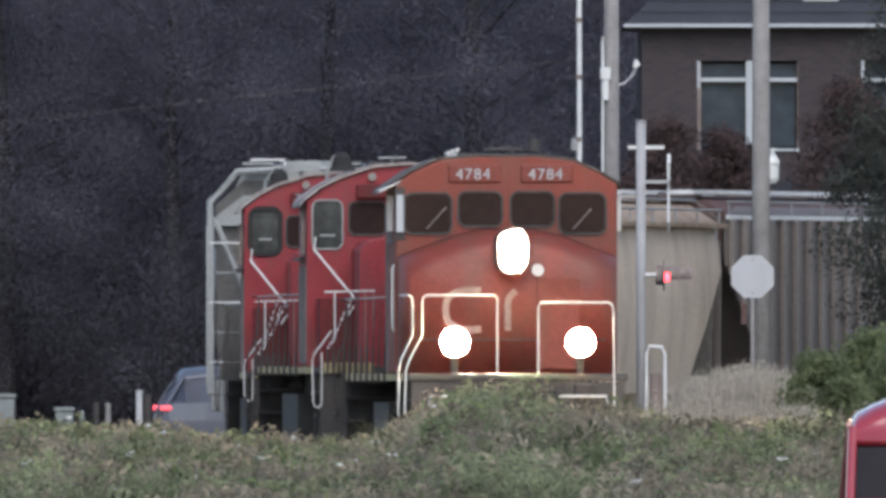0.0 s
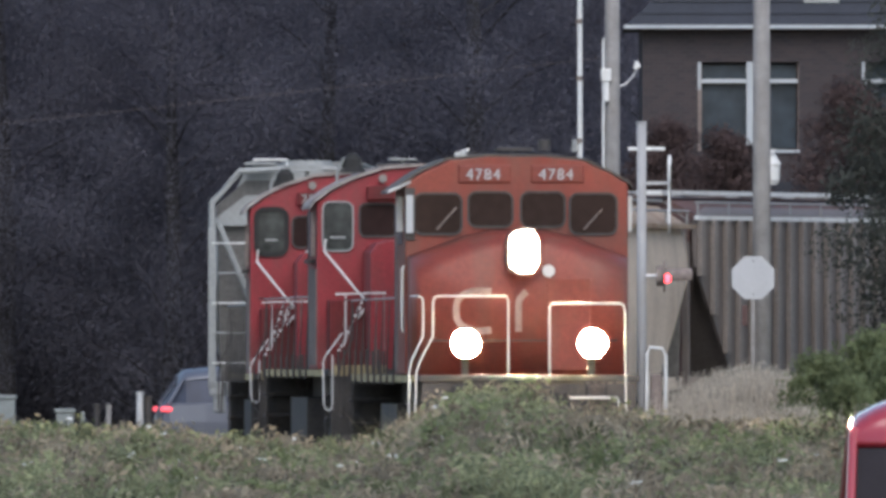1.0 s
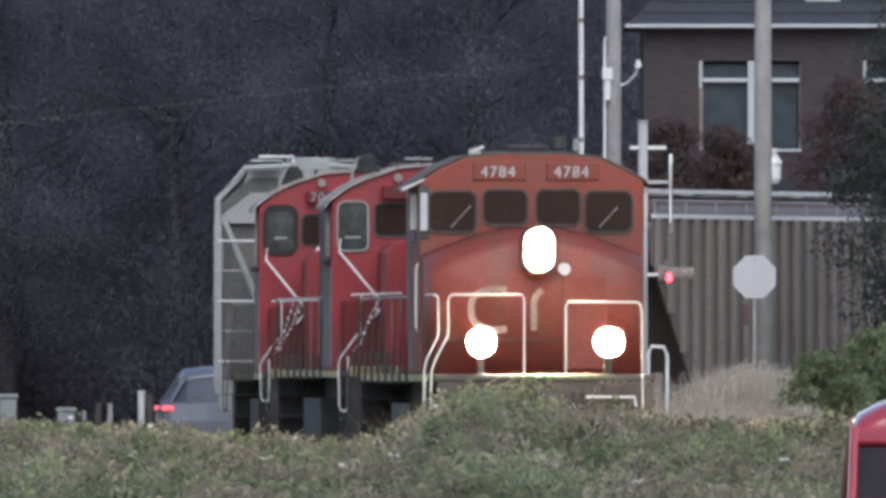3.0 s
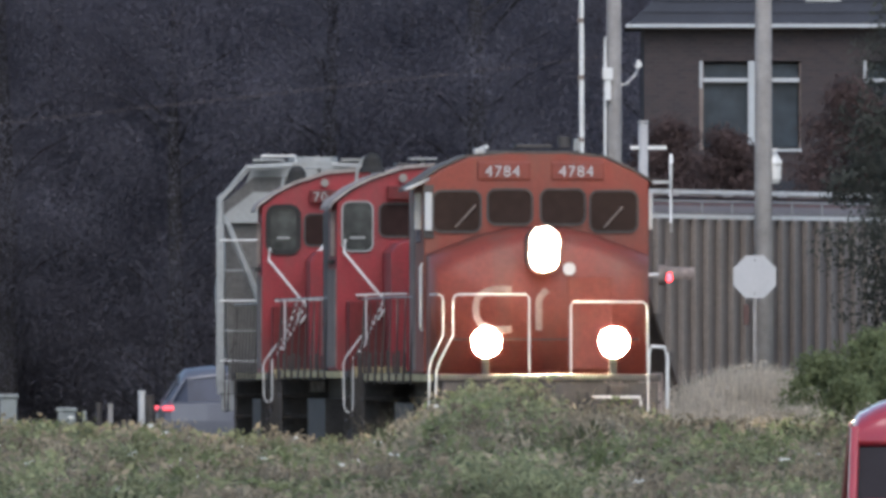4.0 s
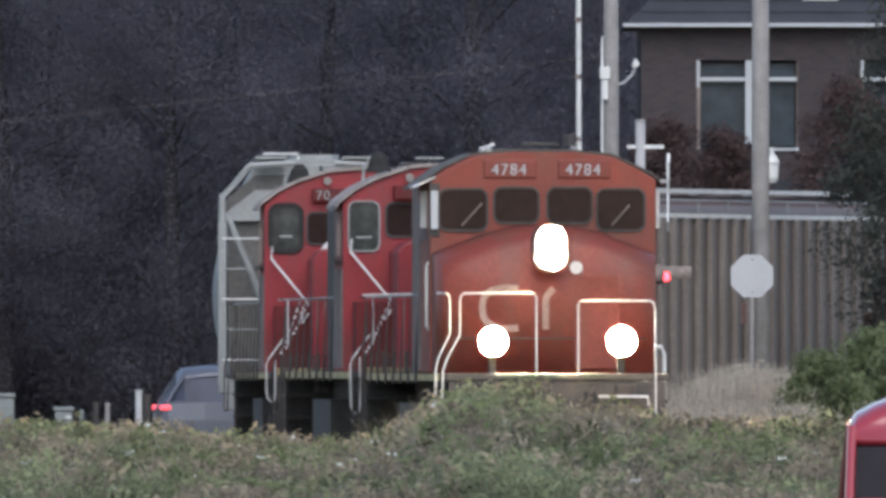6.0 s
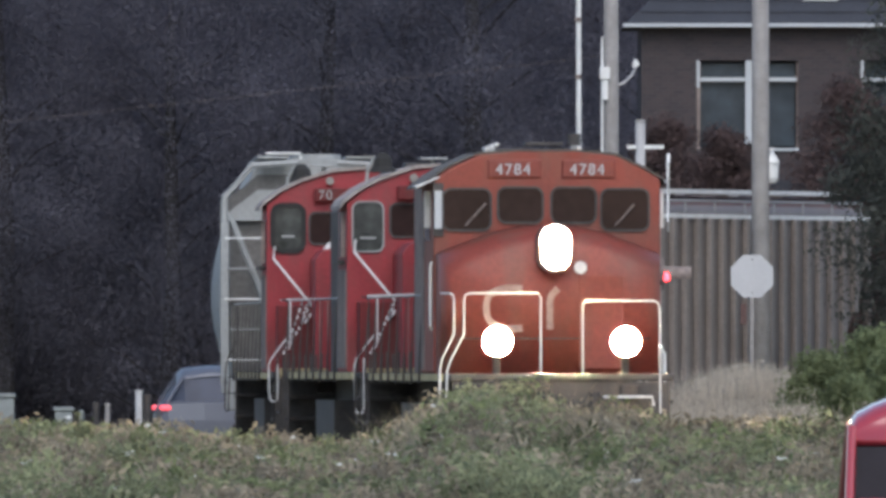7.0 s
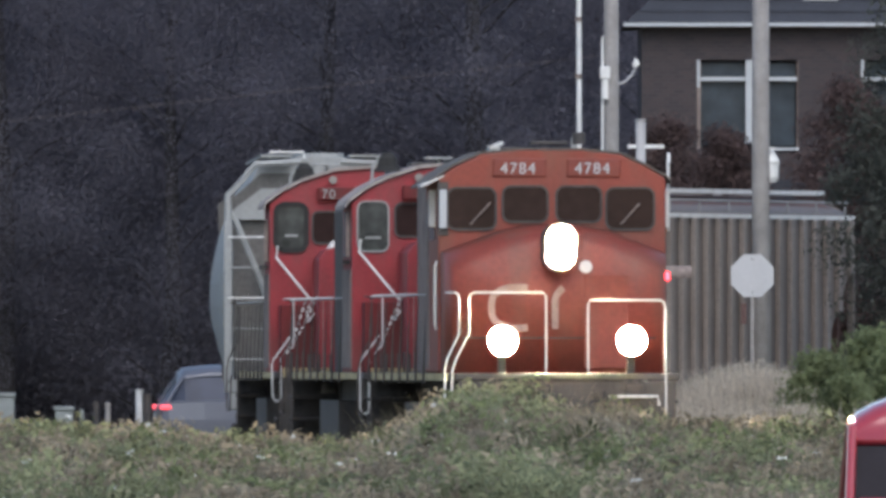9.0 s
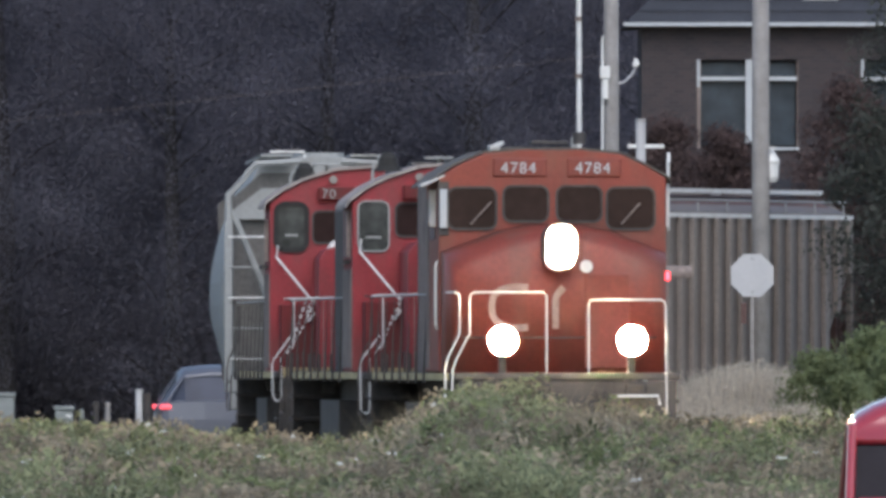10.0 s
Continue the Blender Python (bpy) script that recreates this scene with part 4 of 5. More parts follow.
# ---- house ----
def house():
    hs = thing("house", "two-storey dark brick house with white-trimmed windows and grey roof", "house", "", pose(0, 440, -0.3))
    x0, x1, d, ev = 3.98, 14.0, 9.0, 8.72
    wins = [(5.08, 7.10, 6.25, 8.02), (8.35, 10.3, 6.25, 8.02)]
    cuts = [x0] + [v for w in wins for v in w[:2]] + [x1]
    for a, b in zip(cuts[::2], cuts[1::2]):
        part("wall", box(a, b, 0, 0.3, 0, ev), BRICK, hs)
    for a, b, lo, hi in wins:
        part("wall", box(a, b, 0, 0.3, 0, lo), BRICK, hs)
        part("wall", box(a, b, 0, 0.3, hi, ev), BRICK, hs)
    part("wall", box(x0, x0 + 0.3, 0.3, d, 0, ev), BRICK, hs)
    part("wall", box(x1 - 0.3, x1, 0.3, d, 0, ev), BRICK, hs)
    part("wall", box(x0 + 0.3, x1 - 0.3, d - 0.3, d, 0, ev), BRICK, hs)
    part("floor", box(x0 + 0.3, x1 - 0.3, 0.3, d - 0.3, 5.3, 5.5), MORTAR, hs)
    o = 0.35
    roof = bmesh.new()
    rr = [Vector((x0 - o, -o, ev + 0.02)), Vector((x1 + o, -o, ev + 0.02)), Vector((x1 + o, d + o, ev + 0.02)), Vector((x0 - o, d + o, ev + 0.02))]
    t = [Vector((x0 + 4.2, d / 2 - 0.1, ev + 4.3)), Vector((x1 - 4.2, d / 2 - 0.1, ev + 4.3)), Vector((x1 - 4.2, d / 2 + 0.1, ev + 4.3)), Vector((x0 + 4.2, d / 2 + 0.1, ev + 4.3))]
    loft([rr, t], roof)
    rf = part("roof", roof, SHINGLE, hs, "blue-grey shingled hip roof")
    # courses of shingles on the front slope
    for k in range(7):
        u = k / 18
        a, b = rr[0].lerp(t[0], u), rr[1].lerp(t[1], u)
        part("shingle_course", box(a.x + 0.05, b.x - 0.05, a.y - 0.03, a.y + 0.22, a.z + 0.0, a.z + 0.035), SHINGLE, rf)
    part("skylight", box(7.2, 7.9, 0.12, 0.3, ev + 0.48, ev + 0.56, 0.01), PALEGREY, rf, "pale metal flashing")
    part("fascia", box(x0 - o - 0.02, x1 + o, -o - 0.05, -o - 0.002, ev - 0.035, ev + 0.035), TRIM, hs, "white eaves gutter")
    part("soffit", box(x0 - o, x1 + o, -o, 0, ev - 0.05, ev + 0.0), SIDEGREY, hs)
    for a, b, lo, hi in wins:
        w = part("window", box(a + 0.06, b - 0.06, 0.14, 0.16, lo + 0.06, hi - 0.06), ROOMGLASS, hs, "pair of sash windows with white frames")
        part("jamb", box(a, a + 0.075, 0.02, 0.18, lo, hi), SIDEGREY, w)
        part("jamb", box(b - 0.03, b, 0.06, 0.18, lo, hi), SIDEGREY, w)
        part("frame_post", box(a, a + 0.06, -0.02, 0.1, hi - 0.55, hi, 0.008), TRIM, w)
        part("mullion", box(a + 0.97, a + 1.10, -0.03, 0.18, lo + 0.1, hi, 0.01), TRIM, w)
        part("transom", box(a + 0.076, a + 0.968, 0.0, 0.13, hi - 0.42, hi - 0.34, 0.008), TRIM, w)
        part("transom", box(a + 1.102, b - 0.03, 0.0, 0.13, hi - 0.42, hi - 0.34, 0.008), TRIM, w)
        part("sill", box(a + 1.4, b + 0.02, -0.06, 0.1, lo - 0.04, lo + 0.02, 0.008), TRIM, w)
        part("blind", box(a + 0.1, b - 0.1, 0.2, 0.22, lo + 0.3, hi - 0.05), BLIND, w)
    part("porch_roof", prism([(6.3, 5.2), (8.6, 5.2), (8.4, 5.62), (6.5, 5.62)], -1.6, 0.0), SHINGLE, hs)


# ---- cars ----
def car_wheel(parent, x, y, r):
    w = part("wheel", disc(x, y, r, r, 0.2, "x", 24), RUBBER, parent)
    part("rim", disc(x + (0.1 if x > 0 else -0.1), y, r, r * 0.62, 0.03, "x", 16), GALV, w)


def saloon(name, label, m, paint, width, height, length, belt, lamps, tuck=0.74, skirt=0.2, mirrors=True, posts=None, glass=CARGLASS):
    """A car with its rear towards -y: lofted lower body, glasshouse, roof skin."""
    c = thing(name, label, "car", "", m)
    h = width / 2

    def ring(y, w, z0, z1, bulge=0.04):
        return [Vector((-w + 0.05, y, z0)), Vector((-w - bulge * 0, y, z0 + 0.18)), Vector((-w, y, z0 + (z1 - z0) * 0.6)), Vector((-w + 0.03, y, z1 - 0.04)), Vector((-w + 0.12, y, z1)),
                Vector((w - 0.12, y, z1)), Vector((w - 0.03, y, z1 - 0.04)), Vector((w, y, z0 + (z1 - z0) * 0.6)), Vector((w, y, z0 + 0.18)), Vector((w - 0.05, y, z0))]

    L = length
    part("body", loft([ring(0.0, h * 0.88, 0.36, belt - 0.12), ring(0.12, h * 0.97, 0.26, belt), ring(0.8, h, 0.22, belt + 0.02), ring(L * 0.62, h, 0.22, belt), ring(L * 0.72, h * 0.98, 0.22, belt - 0.04), ring(L * 0.97, h * 0.92, 0.26, belt - 0.26), ring(L, h * 0.8, 0.34, belt - 0.36)]), paint, c, smooth=False)
    g = [(0.10, belt, h * 0.93), (0.55, height - 0.09, h * 0.70), (L * 0.48, height - 0.09, h * 0.70), (L * 0.70, belt - 0.02, h * 0.93)]
    part("glasshouse", loft([[Vector((-w, y, belt - 0.02)), Vector((-min(w, h * (tuck - 0.02)), y, z)), Vector((min(w, h * (tuck - 0.02)), y, z)), Vector((w, y, belt - 0.02))] for y, z, w in
                             ((0.12, belt, h * 0.91), (0.44, height - skirt - 0.01, h * 0.91), (L * 0.48, height - skirt - 0.01, h * 0.91), (L * 0.70, belt, h * 0.91))]), glass, c)
    rf = []
    for y, z in ((0.34, height - 0.16), (0.45, height - 0.06), (0.9, height - 0.01), (L * 0.36, height), (L * 0.47, height - 0.04), (L * 0.50, height - 0.10)):
        w = h * tuck
        q = skirt / 0.34
        side = [(-w, -0.34), (-w + 0.02, -0.25), (-w + 0.06, -0.175), (-w + 0.19, -0.07), (-w + 0.31, -0.0)]
        side += [(0, 0.04)] + [(-a, b) for a, b in side[::-1]]
        rf.append([Vector((a, y, z + b * q)) for a, b in side])
    part("roof", loft(rf), paint, c, smooth=True)
    for s in (-1, 1):
        part("pillar", tube([(h * 0.93 * s, 0.10, belt - 0.02), (h * (tuck - 0.02) * s, 0.40, height - skirt - 0.02)], 0.038, 8), posts or paint, c)
        part("pillar", tube([(h * 0.93 * s, L * 0.70, belt - 0.03), (h * (tuck - 0.04) * s, L * 0.48, height - skirt)], 0.04, 8), posts or paint, c)
        part("pillar", tube([(h * 0.90 * s, L * 0.34, belt - 0.02), (h * (tuck - 0.05) * s, L * 0.34, height - skirt)], 0.03, 8), posts or paint, c)
        part("tail_lamp", box(min(h * 0.68 * s, h * 0.985 * s), max(h * 0.68 * s, h * 0.985 * s), -0.03, 0.17, belt - 0.16, belt - 0.07, 0.03), lamps, c, "red tail lamp")
        if mirrors:
            part("mirror", box(min(h * 0.93 * s, (h + 0.1) * s), max(h * 0.93 * s, (h + 0.1) * s), L * 0.60, L * 0.65, belt + 0.0, belt + 0.15, 0.03), paint, c)
        for y in (0.85, L * 0.80):
            car_wheel(c, (h - 0.11) * s, y, 0.33)
    part("bumper", box(-h * 0.92, h * 0.92, -0.07, 0.1, 0.34, 0.58, 0.05), paint, c)
    part("number_plate", box(-0.22, 0.22, -0.075, -0.06, belt - 0.34, belt - 0.22), PALEGREY, c)
    return c


def left_clutter():
    def pedestal(x, w, top, label, lid=True, y=421.5):
        b = thing("utility_box", label, "utility box", "roadside boxes", pose(x, y, -0.25))
        part("body", box(-w / 2, w / 2, -0.2, 0.2, 0, top + 0.18, 0.02), GREENGREY, b)
        if lid:
            part("lid", box(-w / 2 - 0.03, w / 2 + 0.03, -0.23, 0.23, top + 0.18, top + 0.26, 0.02), GREENGREY, b)
        part("handle", box(w * 0.2, w * 0.32, -0.215, -0.2, top * 0.5, top * 0.62), TRUCK, b)
    pedestal(-7.22, 0.34, 0.84, "pale roadside utility box with a flat lid")
    pedestal(-8.33, 0.32, 1.10, "white roadside box partly behind the weeds")
    pedestal(-6.88, 0.08, 0.86, "narrow grey meter post beside the road", False)
    for x, top, r, mtl in ((-6.38, 0.93, 0.05, POLEWOOD), (-6.6, 0.95, 0.06, TRUCK), (-5.78, 1.18, 0.07, GALV), (-5.62, 1.1, 0.07, TRUCK)):
        p = thing("post", "short weathered roadside post", "post", "roadside posts", pose(x, 421, -0.25))
        part("shaft", tube([(0, 0, 0), (0, 0, top + 0.2)], r, 10), mtl, p)
        part("cap", disc(0, 0, top + 0.22, r * 1.15, 0.05, "z", 10), mtl, p)


# ---- plants ----
def leaves(bm_lists, rng, centre, spread, count, size):
    v, f = bm_lists
    for _ in range(count):
        while True:
            p = Vector((rng.uniform(-1, 1), rng.uniform(-1, 1), rng.uniform(-1, 1)))
            if 0.25 < p.length < 1:
                break
        c = Vector(centre) + Vector((p.x * spread[0], p.y * spread[1], p.z * spread[2]))
        out = p.normalized() * 1.3 + Vector((rng.gauss(0, 0.5), rng.gauss(0, 0.5), rng.gauss(0, 0.5)))
        a = out.cross(Vector((rng.gauss(0, 1), rng.gauss(0, 1), rng.gauss(0, 1)))).normalized()
        b = a.cross(out).normalized()
        s = size * rng.uniform(0.5, 1.3)
        n = len(v)
        v += [c - a * s, c + b * s * 0.45, c + a * s, c - b * s * 0.45]
        f.append((n, n + 1, n + 2, n + 3))


def leaf_mesh(name, lists, material):
    me = bpy.data.meshes.new(name)
    me.from_pydata([tuple(p) for p in lists[0]], [], lists[1])
    me.materials.append(material)
    return me


def tree_meshes(seed, height, radius, leaf_mat, clumps, per, size, low=0.12, loose=1.0):
    rng = random.Random(seed)
    trunk = tube([(0, 0, 0), (0.1, 0, height * 0.3), (-0.05, 0.1, height * 0.62), (0.05, 0, height * 0.92)], 0.26 * height / 12, 9, None, 0.04)
    lists = ([], [])
    for k in range(clumps):
        u = (k + rng.random()) / clumps
        z = height * (low + (1 - low) * u)
        reach = radius * math.sin(math.pi * (0.10 + 0.86 * u) ** 0.8) * rng.uniform(0.35, 1.05)
        a = rng.uniform(0, 2 * math.pi)
        c = (reach * math.cos(a), reach * math.sin(a), z)
        if k % 7 == 0:
            tube([(0, 0, max(0.5, z - 1.2)), (c[0] * 0.5, c[1] * 0.5, z - 0.4), c], 0.003 * height, 5, trunk, 0.01)
        r = rng.uniform(0.5, 1.0) * radius * 0.34
        r *= loose
        leaves(lists, rng, c, (r, r, r * 0.75), per, size)
    tm = bpy.data.meshes.new("trunk")
    bmesh.ops.recalc_face_normals(trunk, faces=trunk.faces)
    trunk.to_mesh(tm), trunk.free()
    tm.materials.append(BARK)
    return tm, leaf_mesh("crown", lists, leaf_mat)


def plant_tree(meshes, x, y, turn, scale, label, group="", name="tree", z=-0.4):
    t = thing(name, label, "tree" if name == "tree" else "bush", group, pose(x, y, z, 0, 0, turn))
    t.scale = (scale, scale, scale)
    shared("trunk", meshes[0], t)
    shared("crown", meshes[1], t)
    return t


def woods():
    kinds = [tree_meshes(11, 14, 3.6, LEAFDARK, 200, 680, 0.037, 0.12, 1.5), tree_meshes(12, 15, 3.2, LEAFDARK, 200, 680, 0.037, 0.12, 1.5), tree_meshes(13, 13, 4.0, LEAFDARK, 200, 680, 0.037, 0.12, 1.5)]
    rng = random.Random(5)
    k = 0
    for y, xs in ((466, [-13.5, -9.6, -6.2, -2.4, 1.2, 4.4]), (474, [-11.4, -8, -4.3, -0.6, 2.9, 7.5]), (484, [-12, -6.4, 0, 5])):
        for x in xs:
            plant_tree(kinds[k % 3], x + rng.uniform(-0.5, 0.5), y + rng.uniform(-1.5, 1.5), rng.uniform(0, 360), rng.uniform(0.92, 1.12), "tall dark leafy tree in a dense wood", "trees of the wood")
            k += 1
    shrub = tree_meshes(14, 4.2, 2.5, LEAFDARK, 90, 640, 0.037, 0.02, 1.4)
    for k in range(11):
        plant_tree(shrub, -14.5 + k * 1.9 + rng.uniform(-0.4, 0.4), 470 + rng.uniform(-1.5, 1.5), rng.uniform(0, 360), rng.uniform(0.8, 1.0), "dark undergrowth shrub at the wood's edge", "undergrowth", "bush")
    bm = bmesh.new()
    n = 60
    rows = [[bm.verts.new((-160 + 320 * i / n, 540 + 8 * math.sin(i * 1.3) + 6 * (j > 0), z + (3 * noise.noise((i * 0.7, 0, 0)) if j == 3 else 0))) for i in range(n + 1)] for j, z in enumerate((-1, 8, 17, 27))]
    for a, b in zip(rows, rows[1:]):
        for i in range(n):
            bm.faces.new((a[i], a[i + 1], b[i + 1], b[i]))
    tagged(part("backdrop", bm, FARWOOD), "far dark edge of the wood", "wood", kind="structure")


def side_plants():
    big = tree_meshes(21, 11, 2.3, LEAFNEAR, 300, 330, 0.055, 0.13, 1.05)
    plant_tree(big, 9.6, 399, 30, 1.02, "dark leafy tree beside the tracks")
    rust = tree_meshes(22, 8.4, 1.7, LEAFRUST, 130, 230, 0.06, 0.36, 1.25)
    plant_tree(rust, 7.9, 427, 0, 0.88, "russet-brown small tree before the house")
    plant_tree(rust, 4.4, 433, 140, 0.8, "russet-brown small tree before the house")
    plant_tree(rust, 5.55, 434.5, 70, 0.78, "russet-brown small tree before the house")
    bush = tree_meshes(23, 2.6, 1.35, LEAFGREEN, 80, 150, 0.055, 0.03)
    for x, y, turn, k in ((6.75, 350, 0, 0.97), (7.6, 352, 80, 1.0), (6.0, 349, 200, 0.84), (6.4, 346, 130, 0.7), (7.2, 347, 250, 0.85)):
        plant_tree(bush, x, y, turn, k, "green leafy bush beside the track", "bushes", "bush")


def blades(name, label, material, spots, rng, height, per, width, droop=0.25, category="weeds", lean=0.2):
    v, f = [], []
    for x, y, hh in spots:
        for _ in range(per):
            a = rng.uniform(0, 2 * math.pi)
            h = height * hh * (1.06 - 0.75 * rng.random() ** 1.6)
            ox, oy = rng.gauss(0, 0.09), rng.gauss(0, 0.09)
            dx, dy = math.cos(a), math.sin(a)
            tip = (rng.gauss(0, lean) * h, rng.gauss(0, lean) * h)
            w = width * rng.uniform(0.6, 1.4)
            sx, sy = -dy * w, dx * w
            bend = h * droop * rng.uniform(0.2, 1.2)
            z0 = -0.4
            n = len(v)
            for u in (0.0, 0.55, 0.85):
                q = (1 - u * 0.7)
                bx, by = x + ox + tip[0] * u + dx * bend * u * u, y + oy + tip[1] * u + dy * bend * u * u
                v += [(bx - sx * q, by - sy * q, z0 + (h + 0.4) * u), (bx + sx * q, by + sy * q, z0 + (h + 0.4) * u)]
            v.append((x + ox + tip[0] + dx * bend, y + oy + tip[1] + dy * bend, z0 + h + 0.4))
            f += [(n, n + 1, n + 3, n + 2), (n + 2, n + 3, n + 5, n + 4), (n + 4, n + 5, n + 6)]
    me = bpy.data.meshes.new(name)
    me.from_pydata(v, [], f)
    me.materials.append(material)
    return tagged(new(name, me), label, category, kind="stuff")


def tallness(x, y):
    """Weed height over the verge: low before the trailing cars, a taller clump before the lead locomotive."""
    u = x / y * 278
    h = np.interp(u, (-5.5, -4, -3.3, -2.6, -1.2, -0.6, -0.2, 0.3, 1.1, 1.6, 2.2, 2.8, 4, 6), (0.92, 0.92, 0.84, 0.76, 0.72, 0.86, 1.1, 1.34, 1.36, 1.12, 1.12, 0.98, 0.96, 0.92))
    return float(h) + 0.20 * noise.noise((x * 0.9, y * 0.25, 0)) + 0.20 * noise.noise((x * 2.6, y * 0.5, 7))


def near_share(y):
    """The weeds grow lower towards the near edge of the verge."""
    return float(np.interp(y, (208, 225, 246), (0.46, 0.66, 1.0)))


def weeds():
    rng = random.Random(9)
    band = []
    for _ in range(11500):
        y = rng.uniform(208, 264)
        x = rng.uniform(-0.0215, 0.0215) * y
        band.append((x, y, tallness(x, y) * near_share(y)))
    rear = []
    for _ in range(2600):
        y = rng.uniform(264, 335)
        x = rng.uniform(-0.0215 * y, -0.4 - max(0, (y - 292) * 0.075) - 2.6 if y > 285 else (292 - y) * 0.10 - 0.5)
        u = x / y * 278
        rear.append((x, y, (0.52 if -2.9 < u < -0.6 else 0.78) + 0.2 * noise.noise((x, y * 0.4, 2))))
    green = [s for s in band + rear if noise.noise((s[0] * 0.7, s[1] * 0.25, 11)) > -0.05]
    brown = [s for s in band + rear if noise.noise((s[0] * 0.7, s[1] * 0.25, 11)) < 0.18]
    blades("green_weeds", "dense green weeds and tall grass on the verge", WEEDGREEN, green, rng, 0.92, 4, 0.010, 0.6)
    blades("dry_weeds", "brown dry weed stalks among the grass", WEEDBROWN, brown, rng, 0.95, 3, 0.009, 0.5)
    # leafy weed foliage
    lists, dry = ([], []), ([], [])
    for k, (x, y, h) in enumerate(band):
        for _ in range(4):
            leaves(lists if noise.noise((x * 0.8, y * 0.12, 20)) > rng.uniform(-0.1, 0.12) else dry, rng, (x, y, h * rng.uniform(0.05, 0.98)), (0.17, 0.17, 0.13), 7, 0.05)
    tagged(new("weed_leaves", leaf_mesh("weed_leaves", lists, WEEDGREEN)), "small green leaves on the verge weeds", "weeds", kind="stuff")
    tagged(new("dry_leaves", leaf_mesh("dry_leaves", dry, WEEDBROWN)), "small brown leaves and seed heads on weeds", "weeds", kind="stuff")
    herbs = {LEAFGREEN: ([], []), WEEDBROWN: ([], []), WEEDGREEN: ([], [])}
    for _ in range(520):
        y = rng.uniform(210, 256)
        x = rng.uniform(-0.0212, 0.0212) * y
        top = tallness(x, y) * near_share(y) * rng.uniform(0.7, 1.3 if y < 236 else 1.05)
        kind = rng.choice((LEAFGREEN, WEEDBROWN, WEEDBROWN, WEEDGREEN, WEEDGREEN))
        w = rng.uniform(0.10, 0.26)
        for k in range(4):
            leaves(herbs[kind], rng, (x + rng.gauss(0, w * 0.5), y, top - 0.14 * k), (w, w, w * 0.6), 22, 0.05)
    for kind, name, label in ((LEAFGREEN, "leafy_herbs", "bright green leafy herbs in the verge"), (WEEDBROWN, "seed_herbs", "brown seed-head herbs in the verge"), (WEEDGREEN, "olive_herbs", "olive green herbs in the verge")):
        tagged(new(name, leaf_mesh(name, herbs[kind], kind)), label, "weeds", kind="stuff")
    pale = []
    for _ in range(1500):
        x, y = rng.gauss(5.1, 0.6), rng.uniform(352, 366)
        pale.append((x, y, 1.72 * (1 - 0.12 * abs(x - 5.0)) * rng.uniform(0.8, 1.0)))
    for _ in range(400):
        pale.append((rng.uniform(3.2, 6.6), rng.uniform(345, 352), rng.uniform(0.9, 1.25)))
    blades("pale_grass", "pale dry feathery grass beside the crossing", PALEGRASS, pale, rng, 1.0, 9, 0.011, 0.25, "grass", 0.1)
    plume = ([], [])
    for x, y, h in pale:
        leaves(plume, rng, (x + rng.gauss(0, 0.1), y, h * rng.uniform(0.55, 1.0)), (0.12, 0.12, 0.16), 9, 0.028)
    for _ in range(150):
        leaves(plume, rng, (rng.gauss(5.55, 0.16), rng.uniform(343, 345), rng.uniform(0.55, 1.0)), (0.10, 0.10, 0.10), 14, 0.03)
    tagged(new("grass_plumes", leaf_mesh("grass_plumes", plume, PALEGRASS)), "pale feathery seed plumes on dry grass", "grass", kind="stuff")
    # white umbels
    v, f = [], []
    for _ in range(110):
        y = rng.uniform(210, 252)
        x = rng.uniform(-0.0205, 0.0205) * y
        if rng.random() < 0.45:
            x = -abs(x)
        z = tallness(x, y) * near_share(y) * rng.uniform(0.8, 1.08)
        r = rng.uniform(0.016, 0.055)
        for _ in range(16):
            a, q = rng.uniform(0, 6.28), r * math.sqrt(rng.random())
            c = Vector((x + q * math.cos(a), y + q * math.sin(a), z + rng.uniform(-0.018, 0.012)))
            n = len(v)
            s = 0.015
            v += [c + Vector((-s, -s, 0.004)), c + Vector((s, -s, -0.006)), c + Vector((s, s, 0.006)), c + Vector((-s, s, 0.0))]
            f.append((n, n + 1, n + 2, n + 3))
    tagged(new("wild_flowers", leaf_mesh("wild_flowers", (v, f), FLOWER)), "white flat flower heads scattered over the weeds", "flowers", kind="stuff")


# ---- build ----
ground()
road()
track()
lead = lead_loco()
second = yard_loco("", "red diesel yard locomotive coupled behind the leader")
third = yard_loco("70", "bright red diesel yard locomotive coupled third in line", 4.08, (-1.37, -0.98, 3.42, 4.04), (-0.84, -0.3))
car_a = hopper("hopper_car", "pale grey round-sided covered hopper with end ladders", PALEGREY, PALEGREY, 3.12, 4.42, 4.90, True, 0)
car_b = hopper("hopper_car", "beige round-sided covered hopper with a rusty roof", BEIGE, RUSTROOF, 3.1, 4.25, 4.62, True, 0)
car_c = hopper("hopper_car", "beige round-sided covered hopper with a rusty roof", BEIGE, RUSTROOF, 3.1, 4.25, 4.62, True, 0)
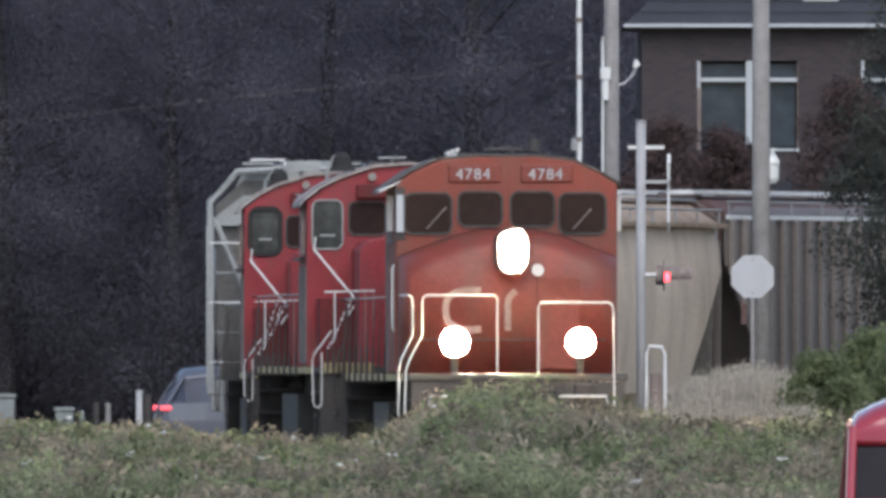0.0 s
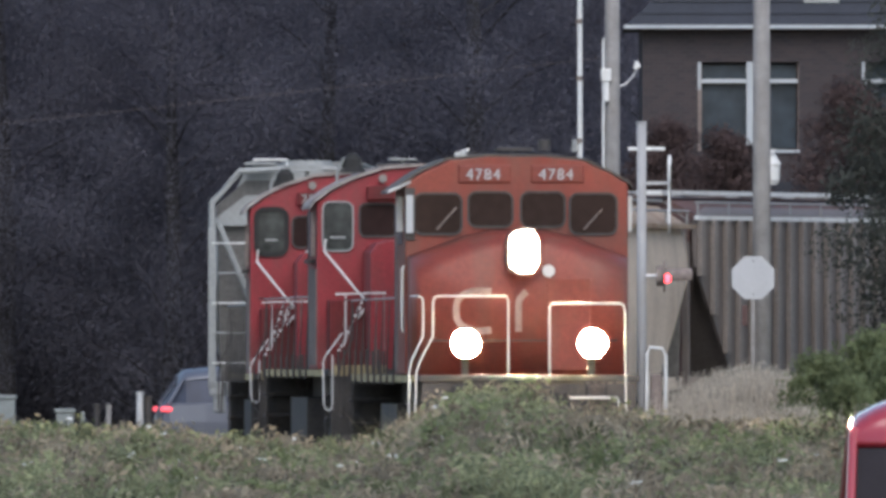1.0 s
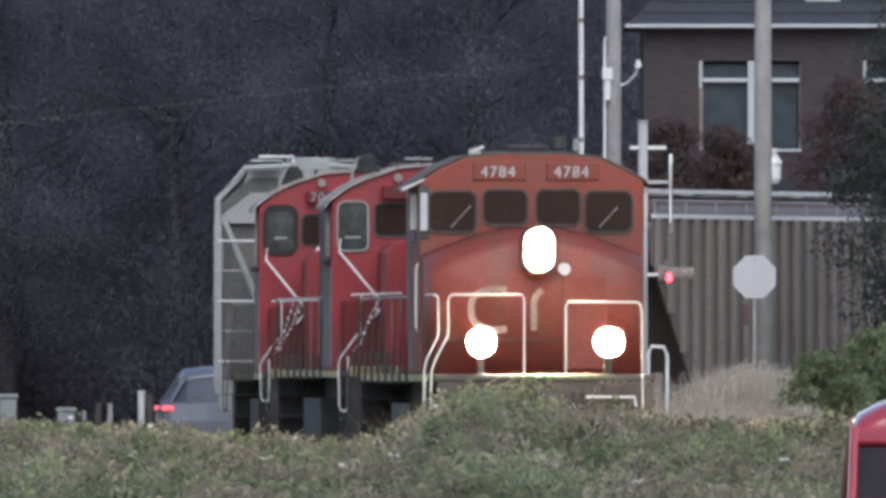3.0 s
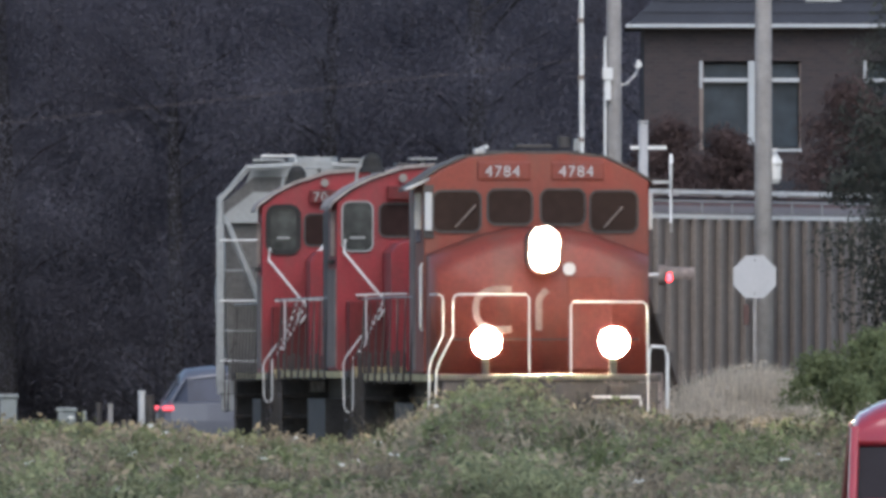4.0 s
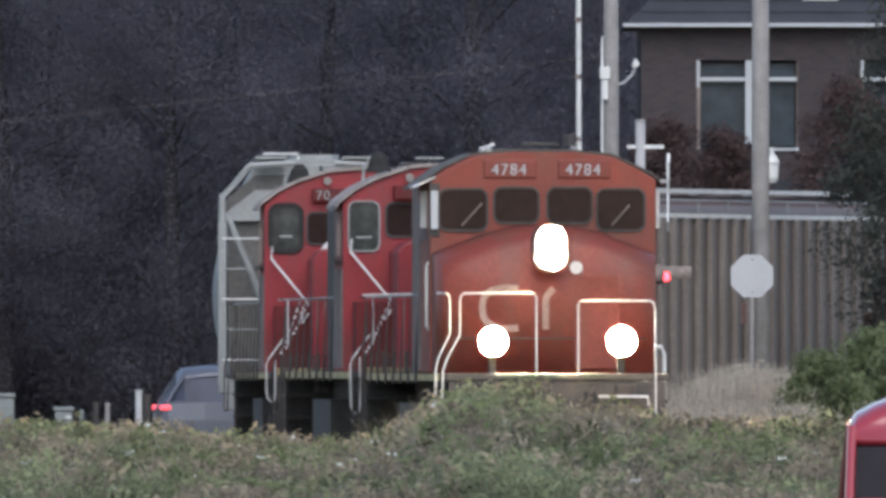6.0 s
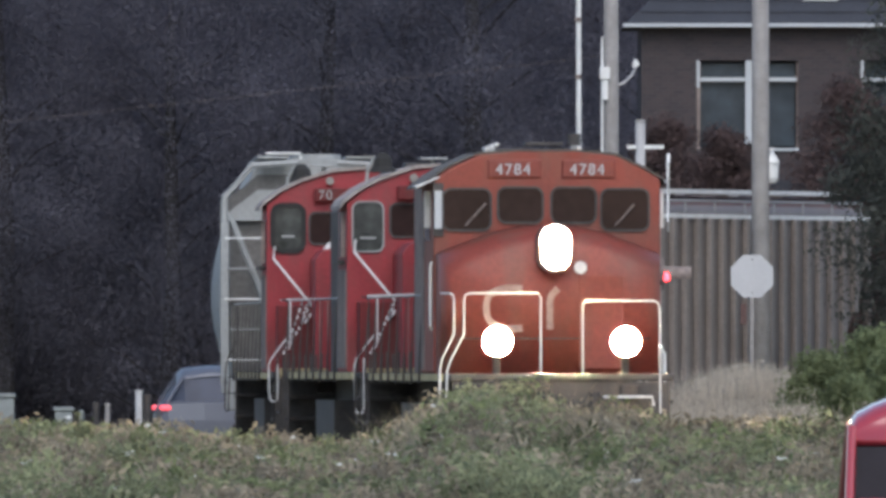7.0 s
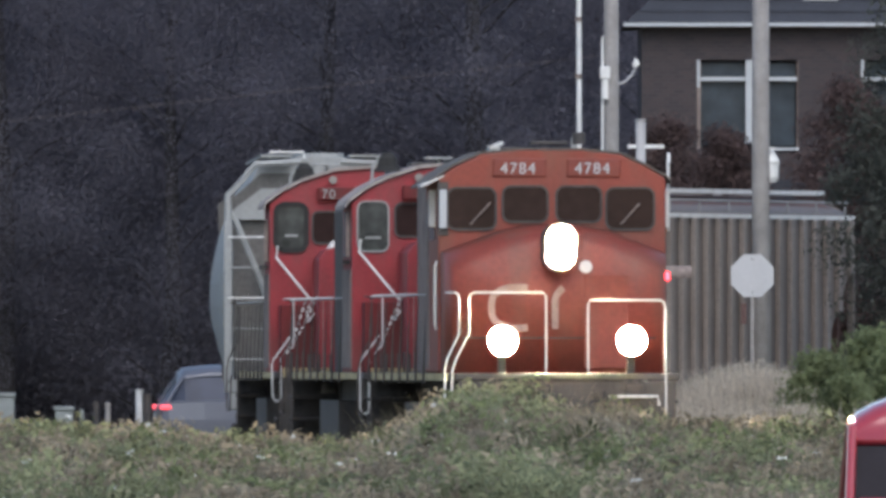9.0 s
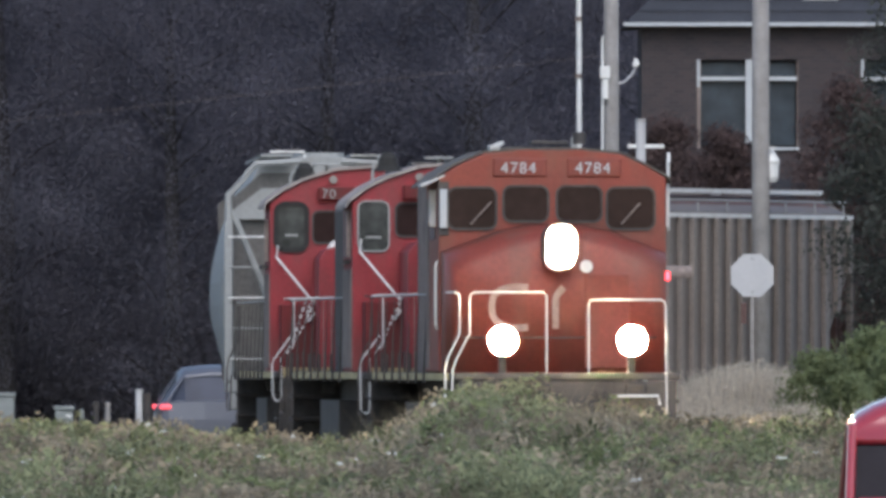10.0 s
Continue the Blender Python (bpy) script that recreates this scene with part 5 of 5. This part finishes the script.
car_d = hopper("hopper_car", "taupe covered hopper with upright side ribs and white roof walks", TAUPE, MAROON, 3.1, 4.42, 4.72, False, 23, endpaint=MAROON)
house()
poles()
stop_sign()
crossing_signal()
saloon("red_car", "glossy red car parked at the edge of the weeds", pose(3.97, 170, -0.02), CARRED, 1.78, 1.47, 4.3, 0.69, REDLENS, 0.92, 0.215, False, None, TINTED)
saloon("silver_car", "silver-blue estate car waiting with a lit tail lamp", pose(-5.33, 414, -0.17, 0, 0, -84), CARSILVER, 1.85, 1.80, 4.6, 1.14, TAILGLOW)
left_clutter()
woods()
side_plants()
weeds()


# share of the whole way that the train has rolled
ROLLED = [(0, 0), (0.5, 0.11), (1, 0.215), (1.5, 0.315), (2, 0.39), (2.5, 0.455), (3, 0.51), (3.5, 0.56), (4, 0.605), (4.5, 0.652), (5, 0.70), (5.5, 0.755),
          (6, 0.805), (6.5, 0.85), (7, 0.89), (7.5, 0.93), (8, 0.958), (8.5, 0.975), (9, 0.99), (9.5, 0.998), (10, 1.0)]


def roll(vehicle, x, y, yaw, dx, dz=0.0, dyaw=1.0, dy=S, bow=0.0):
    """Rolls a vehicle up to its last place x, y and heading yaw, from dx, dy further back; bow: how far its way swings out."""
    rows = []
    for t, u in ROLLED:
        b = 1 - u
        rows.append((t, pose(x - dx * b - bow * 4 * u * b, y + dy * b, dz * b, 0, 0, yaw - dyaw * b)))
    walk(vehicle, rows)


def motions():
    roll(lead, 1.48, 296, 3.9, 0.60, 0.0, 0.8)
    roll(second, 0.22, 314, 4.0, 0.70, 0.09, 0.5)
    roll(third, -1.09, 331.5, 2.6, 0.46, 0.0, 0.8)
    roll(car_a, -1.90, 347.5, 1.5, 0.38, -0.035, 3.2, S, 0.055)
    roll(car_b, -1.85, 363.3, -0.5, -0.2, 0, 3.0, 7.9)
    roll(car_c, -2.0, 380.2, -11, -1.7, 0, 5.0, 7.7)
    roll(car_d, 0.85, 395.4, -21.5, -2.8, 0, 1.5, 7.4)
    for _, ws, y, radius in MOVERS:
        walk(ws, [(t, pose(0, y, radius, math.degrees(S * u / radius))) for t, u in ROLLED])


motions()
